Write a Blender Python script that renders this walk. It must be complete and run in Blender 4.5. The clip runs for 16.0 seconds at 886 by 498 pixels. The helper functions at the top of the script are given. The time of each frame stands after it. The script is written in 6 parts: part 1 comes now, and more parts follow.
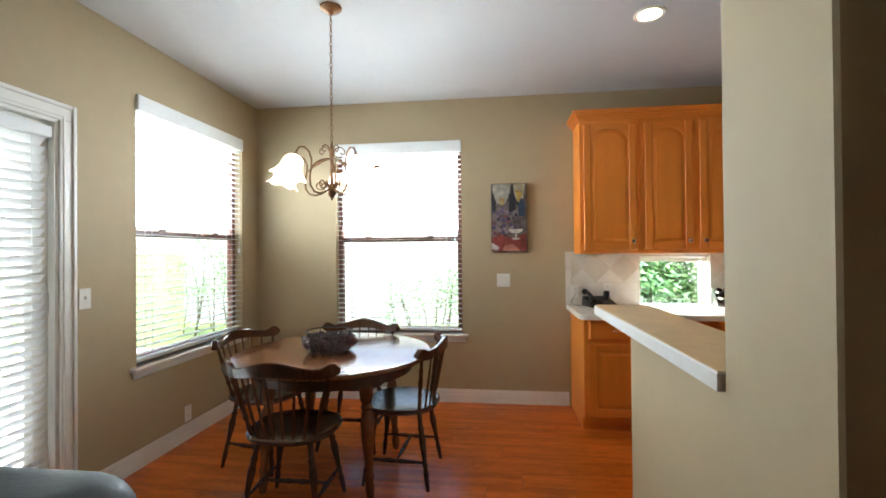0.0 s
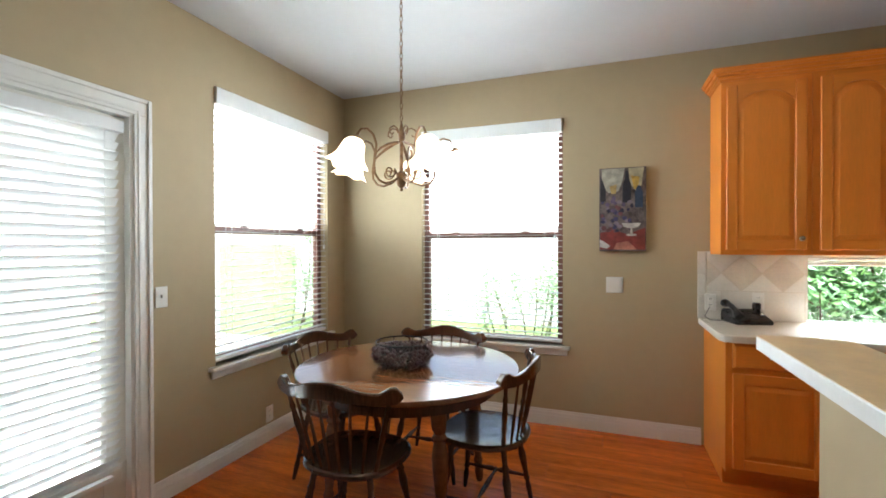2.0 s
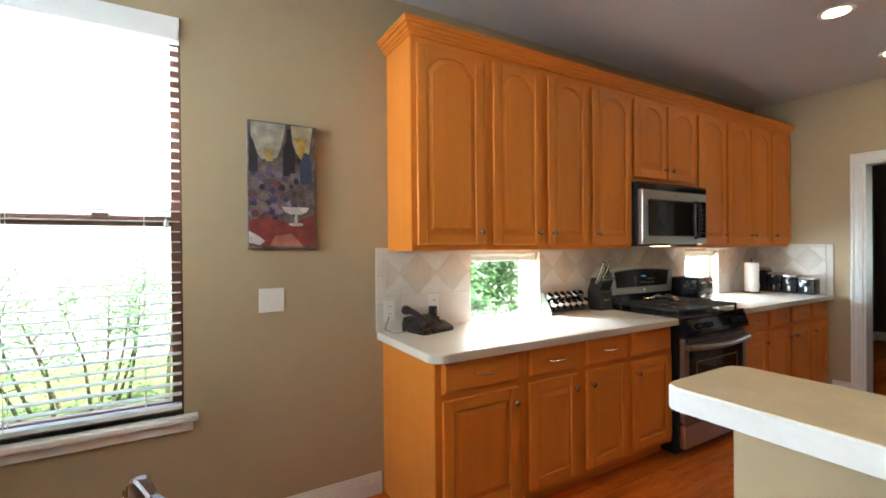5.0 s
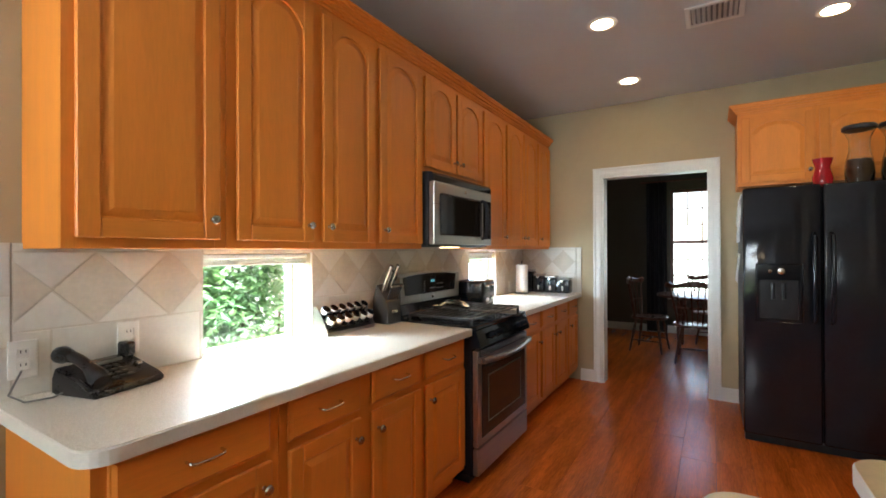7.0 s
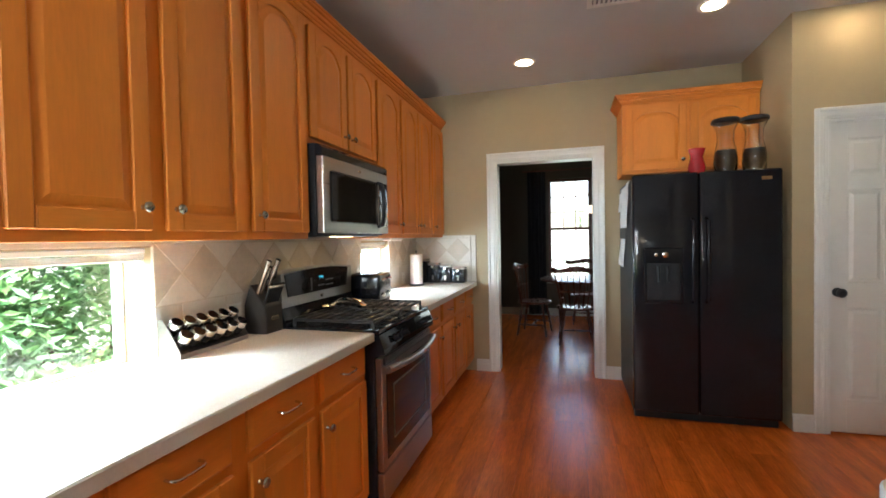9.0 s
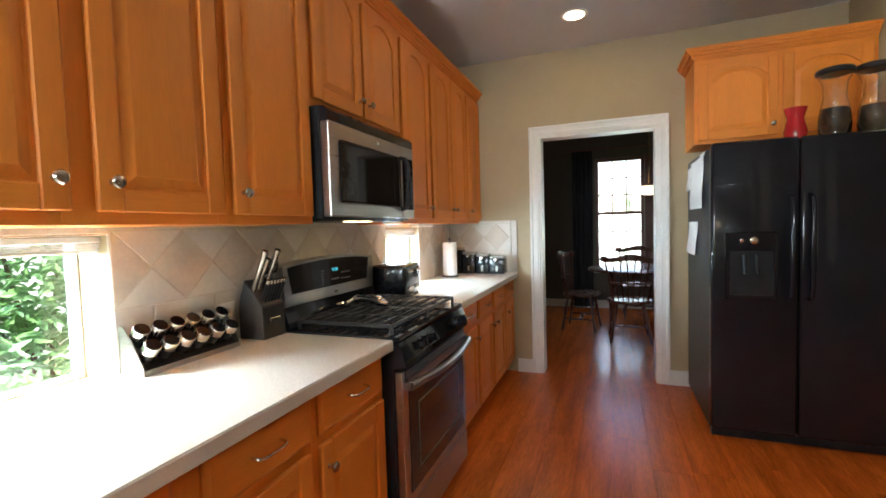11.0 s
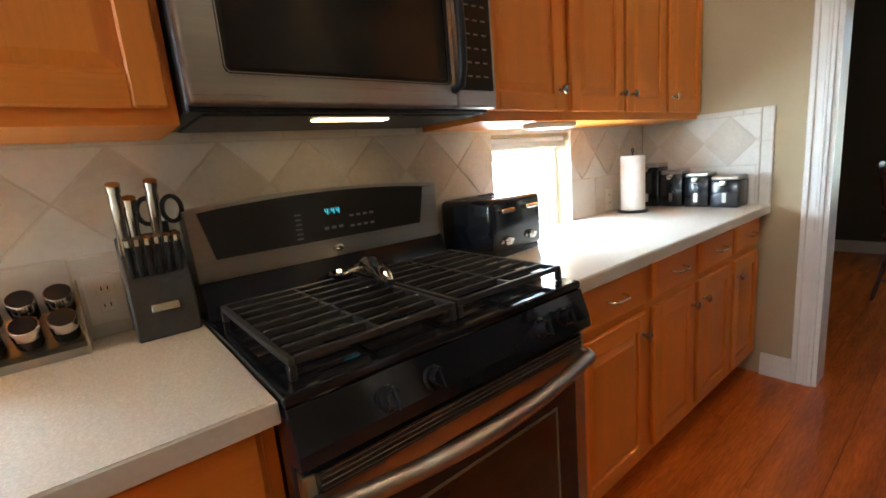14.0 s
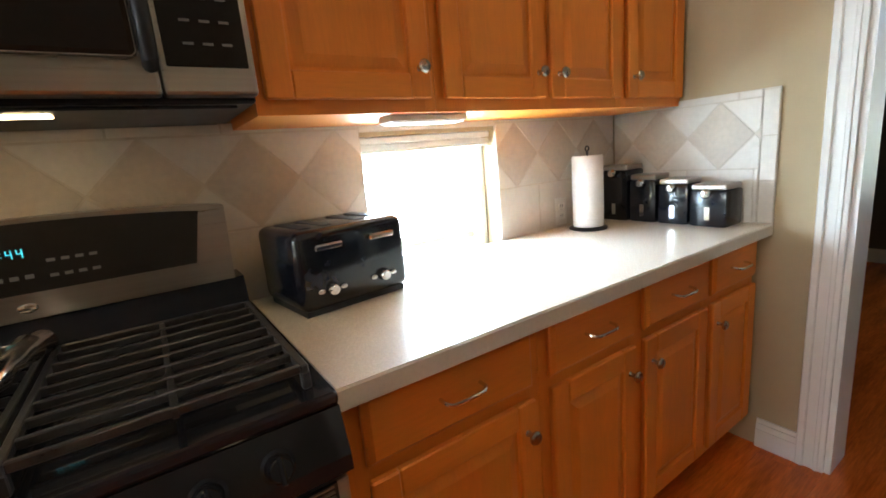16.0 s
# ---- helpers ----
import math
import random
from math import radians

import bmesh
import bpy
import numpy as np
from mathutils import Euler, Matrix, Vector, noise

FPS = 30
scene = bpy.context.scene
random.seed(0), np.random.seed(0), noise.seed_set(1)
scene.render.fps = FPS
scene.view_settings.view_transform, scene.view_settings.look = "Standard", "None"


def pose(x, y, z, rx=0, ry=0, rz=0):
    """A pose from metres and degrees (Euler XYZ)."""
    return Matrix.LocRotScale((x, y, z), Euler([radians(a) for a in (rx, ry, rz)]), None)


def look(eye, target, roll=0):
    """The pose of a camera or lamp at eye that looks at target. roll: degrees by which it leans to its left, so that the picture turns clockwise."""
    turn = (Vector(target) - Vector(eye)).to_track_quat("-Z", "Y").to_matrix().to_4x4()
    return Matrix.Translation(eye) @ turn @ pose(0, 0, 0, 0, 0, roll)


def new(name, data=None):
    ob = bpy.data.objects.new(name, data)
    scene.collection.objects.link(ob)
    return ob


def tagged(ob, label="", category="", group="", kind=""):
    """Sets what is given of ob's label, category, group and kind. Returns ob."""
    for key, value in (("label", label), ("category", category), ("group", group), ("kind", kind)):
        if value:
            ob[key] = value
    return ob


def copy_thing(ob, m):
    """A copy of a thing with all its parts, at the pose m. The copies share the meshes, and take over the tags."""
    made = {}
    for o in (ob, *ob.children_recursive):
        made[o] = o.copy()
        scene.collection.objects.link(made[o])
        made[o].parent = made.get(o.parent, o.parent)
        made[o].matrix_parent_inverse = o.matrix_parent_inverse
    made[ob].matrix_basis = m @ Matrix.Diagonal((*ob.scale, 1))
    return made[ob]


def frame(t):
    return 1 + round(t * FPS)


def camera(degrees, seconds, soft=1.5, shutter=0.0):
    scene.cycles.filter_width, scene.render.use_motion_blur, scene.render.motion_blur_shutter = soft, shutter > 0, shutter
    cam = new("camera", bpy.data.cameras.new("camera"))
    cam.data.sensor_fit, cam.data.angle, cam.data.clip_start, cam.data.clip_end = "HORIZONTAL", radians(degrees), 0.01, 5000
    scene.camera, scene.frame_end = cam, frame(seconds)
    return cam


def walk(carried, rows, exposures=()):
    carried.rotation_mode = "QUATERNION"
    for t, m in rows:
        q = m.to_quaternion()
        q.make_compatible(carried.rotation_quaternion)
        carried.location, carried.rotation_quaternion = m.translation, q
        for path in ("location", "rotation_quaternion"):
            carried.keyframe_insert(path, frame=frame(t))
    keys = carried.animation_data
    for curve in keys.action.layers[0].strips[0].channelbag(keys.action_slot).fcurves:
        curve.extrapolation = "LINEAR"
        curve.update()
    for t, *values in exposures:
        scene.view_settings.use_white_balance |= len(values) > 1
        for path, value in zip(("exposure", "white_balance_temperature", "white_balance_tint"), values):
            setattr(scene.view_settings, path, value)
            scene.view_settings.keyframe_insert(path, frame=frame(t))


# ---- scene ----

# ---- camera and walk ----
cam = camera(90.7, 16.0, soft=1.7)
PATH = [
    (0, (-0.044, -0.104, 1.372), (-0.282, 1.882, 1.386), -0.5),
    (0.5, (0.054, 0.114, 1.37), (-0.494, 2.038, 1.391), -0.3),
    (1, (0.047, 0.206, 1.38), (-0.65, 2.08, 1.395), -0.1),
    (1.5, (-0.012, 0.237, 1.395), (-0.732, 2.102, 1.397), -0.2),
    (2, (-0.04, 0.374, 1.407), (-0.735, 2.25, 1.393), -0.1),
    (2.5, (-0.227, 0.477, 1.383), (-0.7, 2.421, 1.379), -0.0),
    (3, (-0.277, 0.66, 1.394), (-0.541, 2.643, 1.374), 0.2),
    (3.5, (-0.281, 0.948, 1.375), (-0.3, 2.948, 1.376), -0.4),
    (4, (-0.341, 1.169, 1.362), (-0.01, 3.141, 1.378), -0.2),
    (4.5, (-0.373, 1.403, 1.37), (0.334, 3.274, 1.375), -0.4),
    (7, (0.185, 2.096, 1.338), (1.887, 3.145, 1.345), -0.2),
    (7.5, (0.315, 2.168, 1.332), (2.127, 3.014, 1.341), -0.1),
    (8, (0.407, 2.223, 1.339), (2.298, 2.873, 1.344), -0.0),
    (10.5, (0.7, 2.509, 1.33), (2.63, 3.031, 1.266), -1.4),
    (11, (0.906, 2.478, 1.318), (2.772, 3.191, 1.22), -1.7),
    (11.5, (1.153, 2.561, 1.294), (2.964, 3.399, 1.155), -2.3),
    (12, (1.362, 2.601, 1.297), (3.107, 3.559, 1.103), -2.6),
    (12.5, (1.589, 2.525, 1.293), (3.192, 3.695, 1.043), -2.8),
    (13, (1.799, 2.506, 1.258), (3.273, 3.831, 0.99), -3.9),
    (13.5, (2.011, 2.571, 1.243), (3.376, 3.996, 0.912), -4.1),
    (14, (2.199, 2.594, 1.228), (3.418, 4.134, 0.851), -5.1),
    (14.5, (2.445, 2.529, 1.239), (3.398, 4.238, 0.822), -6.0),
    (15, (2.625, 2.54, 1.24), (3.507, 4.286, 0.823), -6.6),
    (15.5, (2.747, 2.613, 1.24), (3.762, 4.284, 0.818), -5.4),
    (16, (2.959, 2.63, 1.236), (4.037, 4.264, 0.823), -5.2),
]
walk(cam, [(t, look(eye, target, roll)) for t, eye, target, roll in PATH], exposures=[(0, 2.62), (4.5, 2.68), (7.0, 2.72), (11.0, 2.82), (13.5, 2.84), (16, 2.88)])

# ---- world, sun ----
world = bpy.data.worlds.new("World")
scene.world = world
world.use_nodes = True
wn = world.node_tree.nodes
sky = wn.new("ShaderNodeTexSky")
sky.sky_type = "NISHITA"
sky.sun_disc = False
sky.sun_elevation = radians(83)
sky.sun_rotation = radians(182)
sky.air_density, sky.dust_density = 1.0, 2.0
wn["Background"].inputs[1].default_value = 0.15
world.node_tree.links.new(sky.outputs[0], wn["Background"].inputs[0])
sun = new("sun", bpy.data.lights.new("sun", "SUN"))
sun.data.energy, sun.data.angle, sun.data.color = 5.0, radians(0.5), (1.0, 0.95, 0.87)
sun.matrix_world = look((-0.08, -1.22, 9.92), (0, 0, 0))


def sky_lamp(name, at, toward, size_x, size_y, watts, col=(0.78, 0.91, 1.0)):
    """An added area lamp at a window that stands in for the sky's light."""
    lamp = new(name, bpy.data.lights.new(name, "AREA"))
    lamp.data.shape, lamp.data.size, lamp.data.size_y = "RECTANGLE", size_x, size_y
    lamp.data.energy, lamp.data.color = watts, col
    lamp.matrix_world = look(at, toward)


sky_lamp("back_window_sky", (-0.95, 4.10, 1.96), (-0.95, 3.0, 1.96), 1.12, 0.78, 11.5)
sky_lamp("west_window_sky", (-2.53, 3.04, 1.96), (-1.0, 3.04, 1.96), 1.12, 0.78, 12.0)
sky_lamp("patio_door_sky", (-2.46, 1.54, 1.10), (-1.0, 1.54, 1.10), 0.54, 1.64, 3.2)
# added lamp outside, above the sink window and out of view; brightens the counter
sky_lamp("sink_window_fill", (1.49, 4.42, 1.52), (1.49, 3.55, 0.90), 0.56, 0.30, 16.0, (0.70, 0.87, 1.0))
sky_lamp("corner_window_sky", (3.795, 4.08, 1.09), (3.795, 3.35, 0.62), 0.50, 0.38, 4.6, (0.62, 0.83, 1.0))
sky_lamp("dining_window_sky", (8.28, 2.335, 1.05), (7.0, 2.335, 1.05), 0.62, 0.78, 0.9)

# ---- plan ----
H = 2.78            # ceiling
XW, YN, XE = -2.333, 3.90, 4.79   # inner faces of the west, north and kitchen east walls
XD = 8.10           # dining room's far wall
CT = 0.895          # counter top


# ---- materials ----
def mat(name, col, rough=0.5, metal=0.0, var=0.12, scale=6.0, stretch=(1, 1, 1), bump=0.0, bscale=180.0, coat=0.0,
        rnd=0.0, col2=None, fine=0.35, spec=0.5, rvar=0.08):
    m = bpy.data.materials.new(name)
    m.use_nodes = True
    n, l = m.node_tree.nodes, m.node_tree.links
    b = n["Principled BSDF"]
    tc = n.new("ShaderNodeTexCoord")
    mp = n.new("ShaderNodeMapping")
    mp.inputs["Scale"].default_value = stretch
    l.new(tc.outputs["Object"], mp.inputs["Vector"])
    vec = mp.outputs["Vector"]
    if rnd:
        oi = n.new("ShaderNodeObjectInfo")
        add = n.new("ShaderNodeVectorMath")
        mul = n.new("ShaderNodeMath")
        mul.operation, mul.inputs[1].default_value = "MULTIPLY", 37.0
        l.new(oi.outputs["Random"], mul.inputs[0])
        l.new(vec, add.inputs[0])
        l.new(mul.outputs[0], add.inputs[1])
        vec = add.outputs[0]
    big = n.new("ShaderNodeTexNoise")
    big.inputs["Scale"].default_value, big.inputs["Detail"].default_value = scale, 4
    small = n.new("ShaderNodeTexNoise")
    small.inputs["Scale"].default_value, small.inputs["Detail"].default_value = scale * 9, 3
    l.new(vec, big.inputs["Vector"])
    l.new(vec, small.inputs["Vector"])
    mixf = n.new("ShaderNodeMix")
    mixf.inputs[0].default_value = fine
    l.new(big.outputs["Fac"], mixf.inputs[2])
    l.new(small.outputs["Fac"], mixf.inputs[3])
    fac = mixf.outputs[0]
    ramp = n.new("ShaderNodeValToRGB")
    c2 = col2 or tuple(min(1.0, c * (1 + var)) for c in col)
    c1 = tuple(c * (1 - var) for c in col)
    ramp.color_ramp.elements[0].position, ramp.color_ramp.elements[1].position = 0.36, 0.64
    ramp.color_ramp.elements[0].color, ramp.color_ramp.elements[1].color = (*c1, 1), (*c2, 1)
    l.new(fac, ramp.inputs[0])
    out = ramp.outputs[0]
    if rnd:
        hs = n.new("ShaderNodeHueSaturation")
        rg = n.new("ShaderNodeMapRange")
        rg.inputs[3].default_value, rg.inputs[4].default_value = 1 - rnd, 1 + rnd
        l.new(oi.outputs["Random"], rg.inputs[0])
        l.new(rg.outputs[0], hs.inputs["Value"])
        l.new(out, hs.inputs["Color"])
        out = hs.outputs[0]
    l.new(out, b.inputs["Base Color"])
    rr = n.new("ShaderNodeMapRange")
    rr.inputs[3].default_value, rr.inputs[4].default_value = max(0.02, rough - rvar), min(1, rough + rvar)
    l.new(fac, rr.inputs[0])
    l.new(rr.outputs[0], b.inputs["Roughness"])
    b.inputs["Metallic"].default_value = metal
    b.inputs["Coat Weight"].default_value = coat
    b.inputs["Specular IOR Level"].default_value = spec
    if bump:
        bn = n.new("ShaderNodeTexNoise")
        bn.inputs["Scale"].default_value, bn.inputs["Detail"].default_value = bscale, 3
        l.new(vec, bn.inputs["Vector"])
        bp = n.new("ShaderNodeBump")
        bp.inputs["Strength"].default_value, bp.inputs["Distance"].default_value = bump, 0.002
        l.new(bn.outputs["Fac"], bp.inputs["Height"])
        l.new(bp.outputs[0], b.inputs["Normal"])
    return m


def glow(name, col, strength, base=None):
    m = bpy.data.materials.new(name)
    m.use_nodes = True
    b = m.node_tree.nodes["Principled BSDF"]
    b.inputs["Base Color"].default_value = (*(base or col), 1)
    b.inputs["Emission Color"].default_value = (*col, 1)
    b.inputs["Emission Strength"].default_value = strength
    b.inputs["Roughness"].default_value = 0.4
    return m


def glassy(name, col=(1, 1, 1), rough=0.0):
    m = bpy.data.materials.new(name)
    m.use_nodes = True
    b = m.node_tree.nodes["Principled BSDF"]
    b.inputs["Base Color"].default_value = (*col, 1)
    b.inputs["Transmission Weight"].default_value = 1.0
    b.inputs["Roughness"].default_value = rough
    b.inputs["IOR"].default_value = 1.45
    return m


WALL = mat("wall_paint", (0.43, 0.335, 0.20), 0.75, var=0.03, scale=1.5, bump=0.25, bscale=220)
# the dining room's low light is put into this dark wall colour
DARKWALL = mat("dimmed_dining_wall", (0.115, 0.10, 0.078), 0.75, var=0.05, scale=1.5, bump=0.25)
CEIL = mat("ceiling_paint", (0.60, 0.595, 0.59), 0.85, var=0.02, scale=2, bump=0.4, bscale=90)
TRIM = mat("white_trim_paint", (0.76, 0.74, 0.69), 0.38, var=0.03, scale=3)
DOORW = mat("white_door_paint", (0.74, 0.71, 0.64), 0.4, var=0.03, scale=3)
BLIND = mat("blind_slat_white", (0.80, 0.80, 0.78), 0.45, var=0.03, scale=4)
BRONZE = mat("brown_window_frame", (0.17, 0.066, 0.048), 0.45, var=0.15, scale=8)
MAPLE = mat("honey_maple", (0.73, 0.230, 0.029), 0.44, var=0.065, scale=3.2, stretch=(5, 5, 0.55), fine=0.45, coat=0.0, spec=0.4, bump=0.08, bscale=60, rnd=0.05)
MAPLEH = mat("honey_maple_across", (0.73, 0.230, 0.029), 0.44, var=0.065, scale=3.2, stretch=(0.55, 5, 5), fine=0.45, coat=0.0, spec=0.4, bump=0.08, bscale=60, rnd=0.05)
FLOORW = mat("red_laminate_plank", (0.56, 0.122, 0.015), 0.24, var=0.34, scale=2.4, stretch=(0.7, 6.5, 1), fine=0.4, coat=0.0, rnd=0.08, bump=0.05, bscale=40, rvar=0.06)
SUBFLOOR = mat("plank_joint", (0.05, 0.016, 0.006), 0.6)
COUNTER = mat("cream_laminate", (0.72, 0.66, 0.56), 0.27, var=0.006, scale=260, fine=0.5)
COUNTEREDGE = mat("laminate_edge", (0.66, 0.61, 0.53), 0.4, var=0.04, scale=120)
TILEPALE = mat("pale_stone_tile", (0.66, 0.62, 0.55), 0.45, var=0.07, scale=7, bump=0.15, bscale=60, rnd=0.05)
TANTOP = mat("tan_laminate", (0.60, 0.45, 0.26), 0.42, var=0.09, scale=14, bump=0.05, bscale=120)
WHITEEDGE = mat("white_edge_band", (0.70, 0.69, 0.66), 0.5, var=0.05, scale=10)
TILE = mat("tan_stone_tile", (0.57, 0.505, 0.415), 0.45, var=0.10, scale=7, bump=0.15, bscale=60, rnd=0.06)
GROUT = mat("grout", (0.60, 0.545, 0.46), 0.85, var=0.08, scale=40)
STEEL = mat("brushed_steel", (0.43, 0.405, 0.37), 0.30, metal=1.0, var=0.06, scale=4, stretch=(0.3, 3, 30))
CHROME = mat("chrome", (0.72, 0.70, 0.66), 0.14, metal=1.0, var=0.02)
NICKEL = mat("satin_nickel", (0.50, 0.46, 0.40), 0.25, metal=1.0, var=0.04)
BLACK = mat("gloss_black_enamel", (0.012, 0.0135, 0.018), 0.06, var=0.1, scale=5, rvar=0.005, spec=0.40)
BLACKM = mat("black_plastic", (0.015, 0.017, 0.021), 0.38, var=0.25, scale=20, spec=0.32)
IRON = mat("cast_iron_grate", (0.034, 0.034, 0.036), 0.30, var=0.3, scale=60, bump=0.3, bscale=300, spec=0.45)
BGLASS = mat("black_glass", (0.020, 0.018, 0.017), 0.05, var=0.1, rvar=0.01, spec=0.28)
DARKWOOD = mat("dark_walnut", (0.078, 0.030, 0.014), 0.24, var=0.35, scale=4, stretch=(4, 4, 0.6), coat=0.25, fine=0.5)
TABLEW = mat("table_walnut_top", (0.19, 0.070, 0.026), 0.22, var=0.22, scale=2.4, stretch=(0.5, 6, 2), coat=0.4, fine=0.5)
COPPER = mat("antique_bronze", (0.24, 0.14, 0.075), 0.36, metal=0.9, var=0.3, scale=30)
SHADE = glow("lit_frosted_shade", (1.0, 0.82, 0.58), 0.68, (0.9, 0.85, 0.75))
LENS = glow("lit_downlight_lens", (1.0, 0.80, 0.50), 8.8)
GLASS = glassy("clear_glass")
PANE = glassy("window_glass")


# ---- mesh helpers ----
origin = {}


def thing(name, loc, label, category, group="", kind=""):
    ob = new(name)
    ob.empty_display_size = 0.05
    ob.location = loc
    origin[ob] = Vector(loc)
    return tagged(ob, label, category, group, kind)


def part(name, bm, material, parent=None, label="", smooth=False):
    """One mesh object; geometry is given in world metres and stored relative to its thing."""
    if parent is not None:
        bmesh.ops.translate(bm, verts=bm.verts, vec=-origin[parent])
    bmesh.ops.recalc_face_normals(bm, faces=bm.faces)
    me = bpy.data.meshes.new(name)
    bm.to_mesh(me)
    bm.free()
    me.materials.append(material)
    if smooth:
        me.shade_smooth()
        me.set_sharp_from_angle(angle=radians(38))
    ob = new(name, me)
    if parent is not None:
        ob.parent = parent
        origin[ob] = origin[parent]
    if label:
        ob["label"] = label
    return ob


def solid(name, bm, material, label, category, group="", kind="", smooth=False):
    """A thing or a piece of the setting that is one mesh."""
    c = sum((v.co for v in bm.verts), Vector()) / len(bm.verts)
    c.z = min(v.co.z for v in bm.verts)
    bmesh.ops.translate(bm, verts=bm.verts, vec=-c)
    ob = part(name, bm, material, None, "", smooth)
    ob.location = c
    origin[ob] = c
    return tagged(ob, label, category, group, kind)


def B():
    return bmesh.new()


def box(bm, x0, x1, y0, y1, z0, z1, bevel=0.0, seg=1):
    r = bmesh.ops.create_cube(bm, size=1.0, matrix=Matrix.Translation(((x0 + x1) / 2, (y0 + y1) / 2, (z0 + z1) / 2)) @ Matrix.Diagonal((abs(x1 - x0), abs(y1 - y0), abs(z1 - z0), 1)))
    if bevel:
        es = list({e for v in r["verts"] for e in v.link_edges})
        bmesh.ops.bevel(bm, geom=es, offset=bevel, segments=seg, affect="EDGES", profile=0.5)
    return bm


def boxb(x0, x1, y0, y1, z0, z1, bevel=0.0, seg=1):
    return box(B(), x0, x1, y0, y1, z0, z1, bevel, seg)


def cyl(bm, p0, p1, r0, r1=None, seg=12):
    p0, p1 = Vector(p0), Vector(p1)
    d = p1 - p0
    q = d.to_track_quat("Z", "Y").to_matrix().to_4x4()
    bmesh.ops.create_cone(bm, cap_ends=True, segments=seg, radius1=r0, radius2=r0 if r1 is None else r1, depth=d.length, matrix=Matrix.Translation((p0 + p1) / 2) @ q)
    return bm


def lathe(bm, profile, seg=16, m=None):
    """Turns (radius, height) pairs round the z axis."""
    rings = []
    for r, z in profile:
        rings.append([bm.verts.new((max(r, 1e-4) * math.cos(2 * math.pi * i / seg), max(r, 1e-4) * math.sin(2 * math.pi * i / seg), z)) for i in range(seg)])
    for a, b in zip(rings, rings[1:]):
        for i in range(seg):
            bm.faces.new((a[i], a[(i + 1) % seg], b[(i + 1) % seg], b[i]))
    bm.faces.new(rings[0][::-1])
    bm.faces.new(rings[-1])
    if m is not None:
        bmesh.ops.transform(bm, matrix=m, verts=[v for r in rings for v in r])
    return bm


def between(p0, p1):
    """The pose that carries the z axis from p0 towards p1."""
    p0, p1 = Vector(p0), Vector(p1)
    return Matrix.Translation(p0) @ (p1 - p0).to_track_quat("Z", "Y").to_matrix().to_4x4()


def tube(bm, pts, r, seg=8):
    """A round rod along a line of points; r may be a list."""
    pts = [Vector(p) for p in pts]
    rs = r if isinstance(r, (list, tuple)) else [r] * len(pts)
    rings = []
    side = None
    for i, p in enumerate(pts):
        d = (pts[min(i + 1, len(pts) - 1)] - pts[max(i - 1, 0)]).normalized()
        if side is None:
            side = d.orthogonal().normalized()
        side = (side - d * side.dot(d)).normalized()
        up = d.cross(side)
        rings.append([bm.verts.new(p + rs[i] * (math.cos(2 * math.pi * k / seg) * side + math.sin(2 * math.pi * k / seg) * up)) for k in range(seg)])
    for a, b in zip(rings, rings[1:]):
        for k in range(seg):
            bm.faces.new((a[k], a[(k + 1) % seg], b[(k + 1) % seg], b[k]))
    bm.faces.new(rings[0][::-1])
    bm.faces.new(rings[-1])
    return bm


def prism(bm, poly, d0, d1, inset=0.0):
    """A flat outline (u, w) given depth from d0 to d1 along v; the d1 side may be drawn in by inset. Local axes u, v, w."""
    us, ws = [p[0] for p in poly], [p[1] for p in poly]
    cu, cw = (min(us) + max(us)) / 2, (min(ws) + max(ws)) / 2
    su = 1 - 2 * inset / (max(us) - min(us))
    sw = 1 - 2 * inset / (max(ws) - min(ws))
    a = [bm.verts.new((u, d0, w)) for u, w in poly]
    b = [bm.verts.new((cu + (u - cu) * su, d1, cw + (w - cw) * sw)) for u, w in poly]
    n = len(poly)
    for i in range(n):
        bm.faces.new((a[i], a[(i + 1) % n], b[(i + 1) % n], b[i]))
    bm.faces.new(a[::-1])
    bm.faces.new(b)
    return bm


def swap(bm, m):
    bmesh.ops.transform(bm, matrix=m, verts=bm.verts)
    return bm


def facing(kind, at):
    """From local (u along the wall, v out of it, w up) to the world: 'S' faces -y at y=at, 'W' faces -x at x=at, 'E' faces +x."""
    if kind == "S":
        return Matrix(((1, 0, 0, 0), (0, -1, 0, at), (0, 0, 1, 0), (0, 0, 0, 1)))
    if kind == "W":
        return Matrix(((0, -1, 0, at), (1, 0, 0, 0), (0, 0, 1, 0), (0, 0, 0, 1)))
    return Matrix(((0, 1, 0, at), (1, 0, 0, 0), (0, 0, 1, 0), (0, 0, 0, 1)))


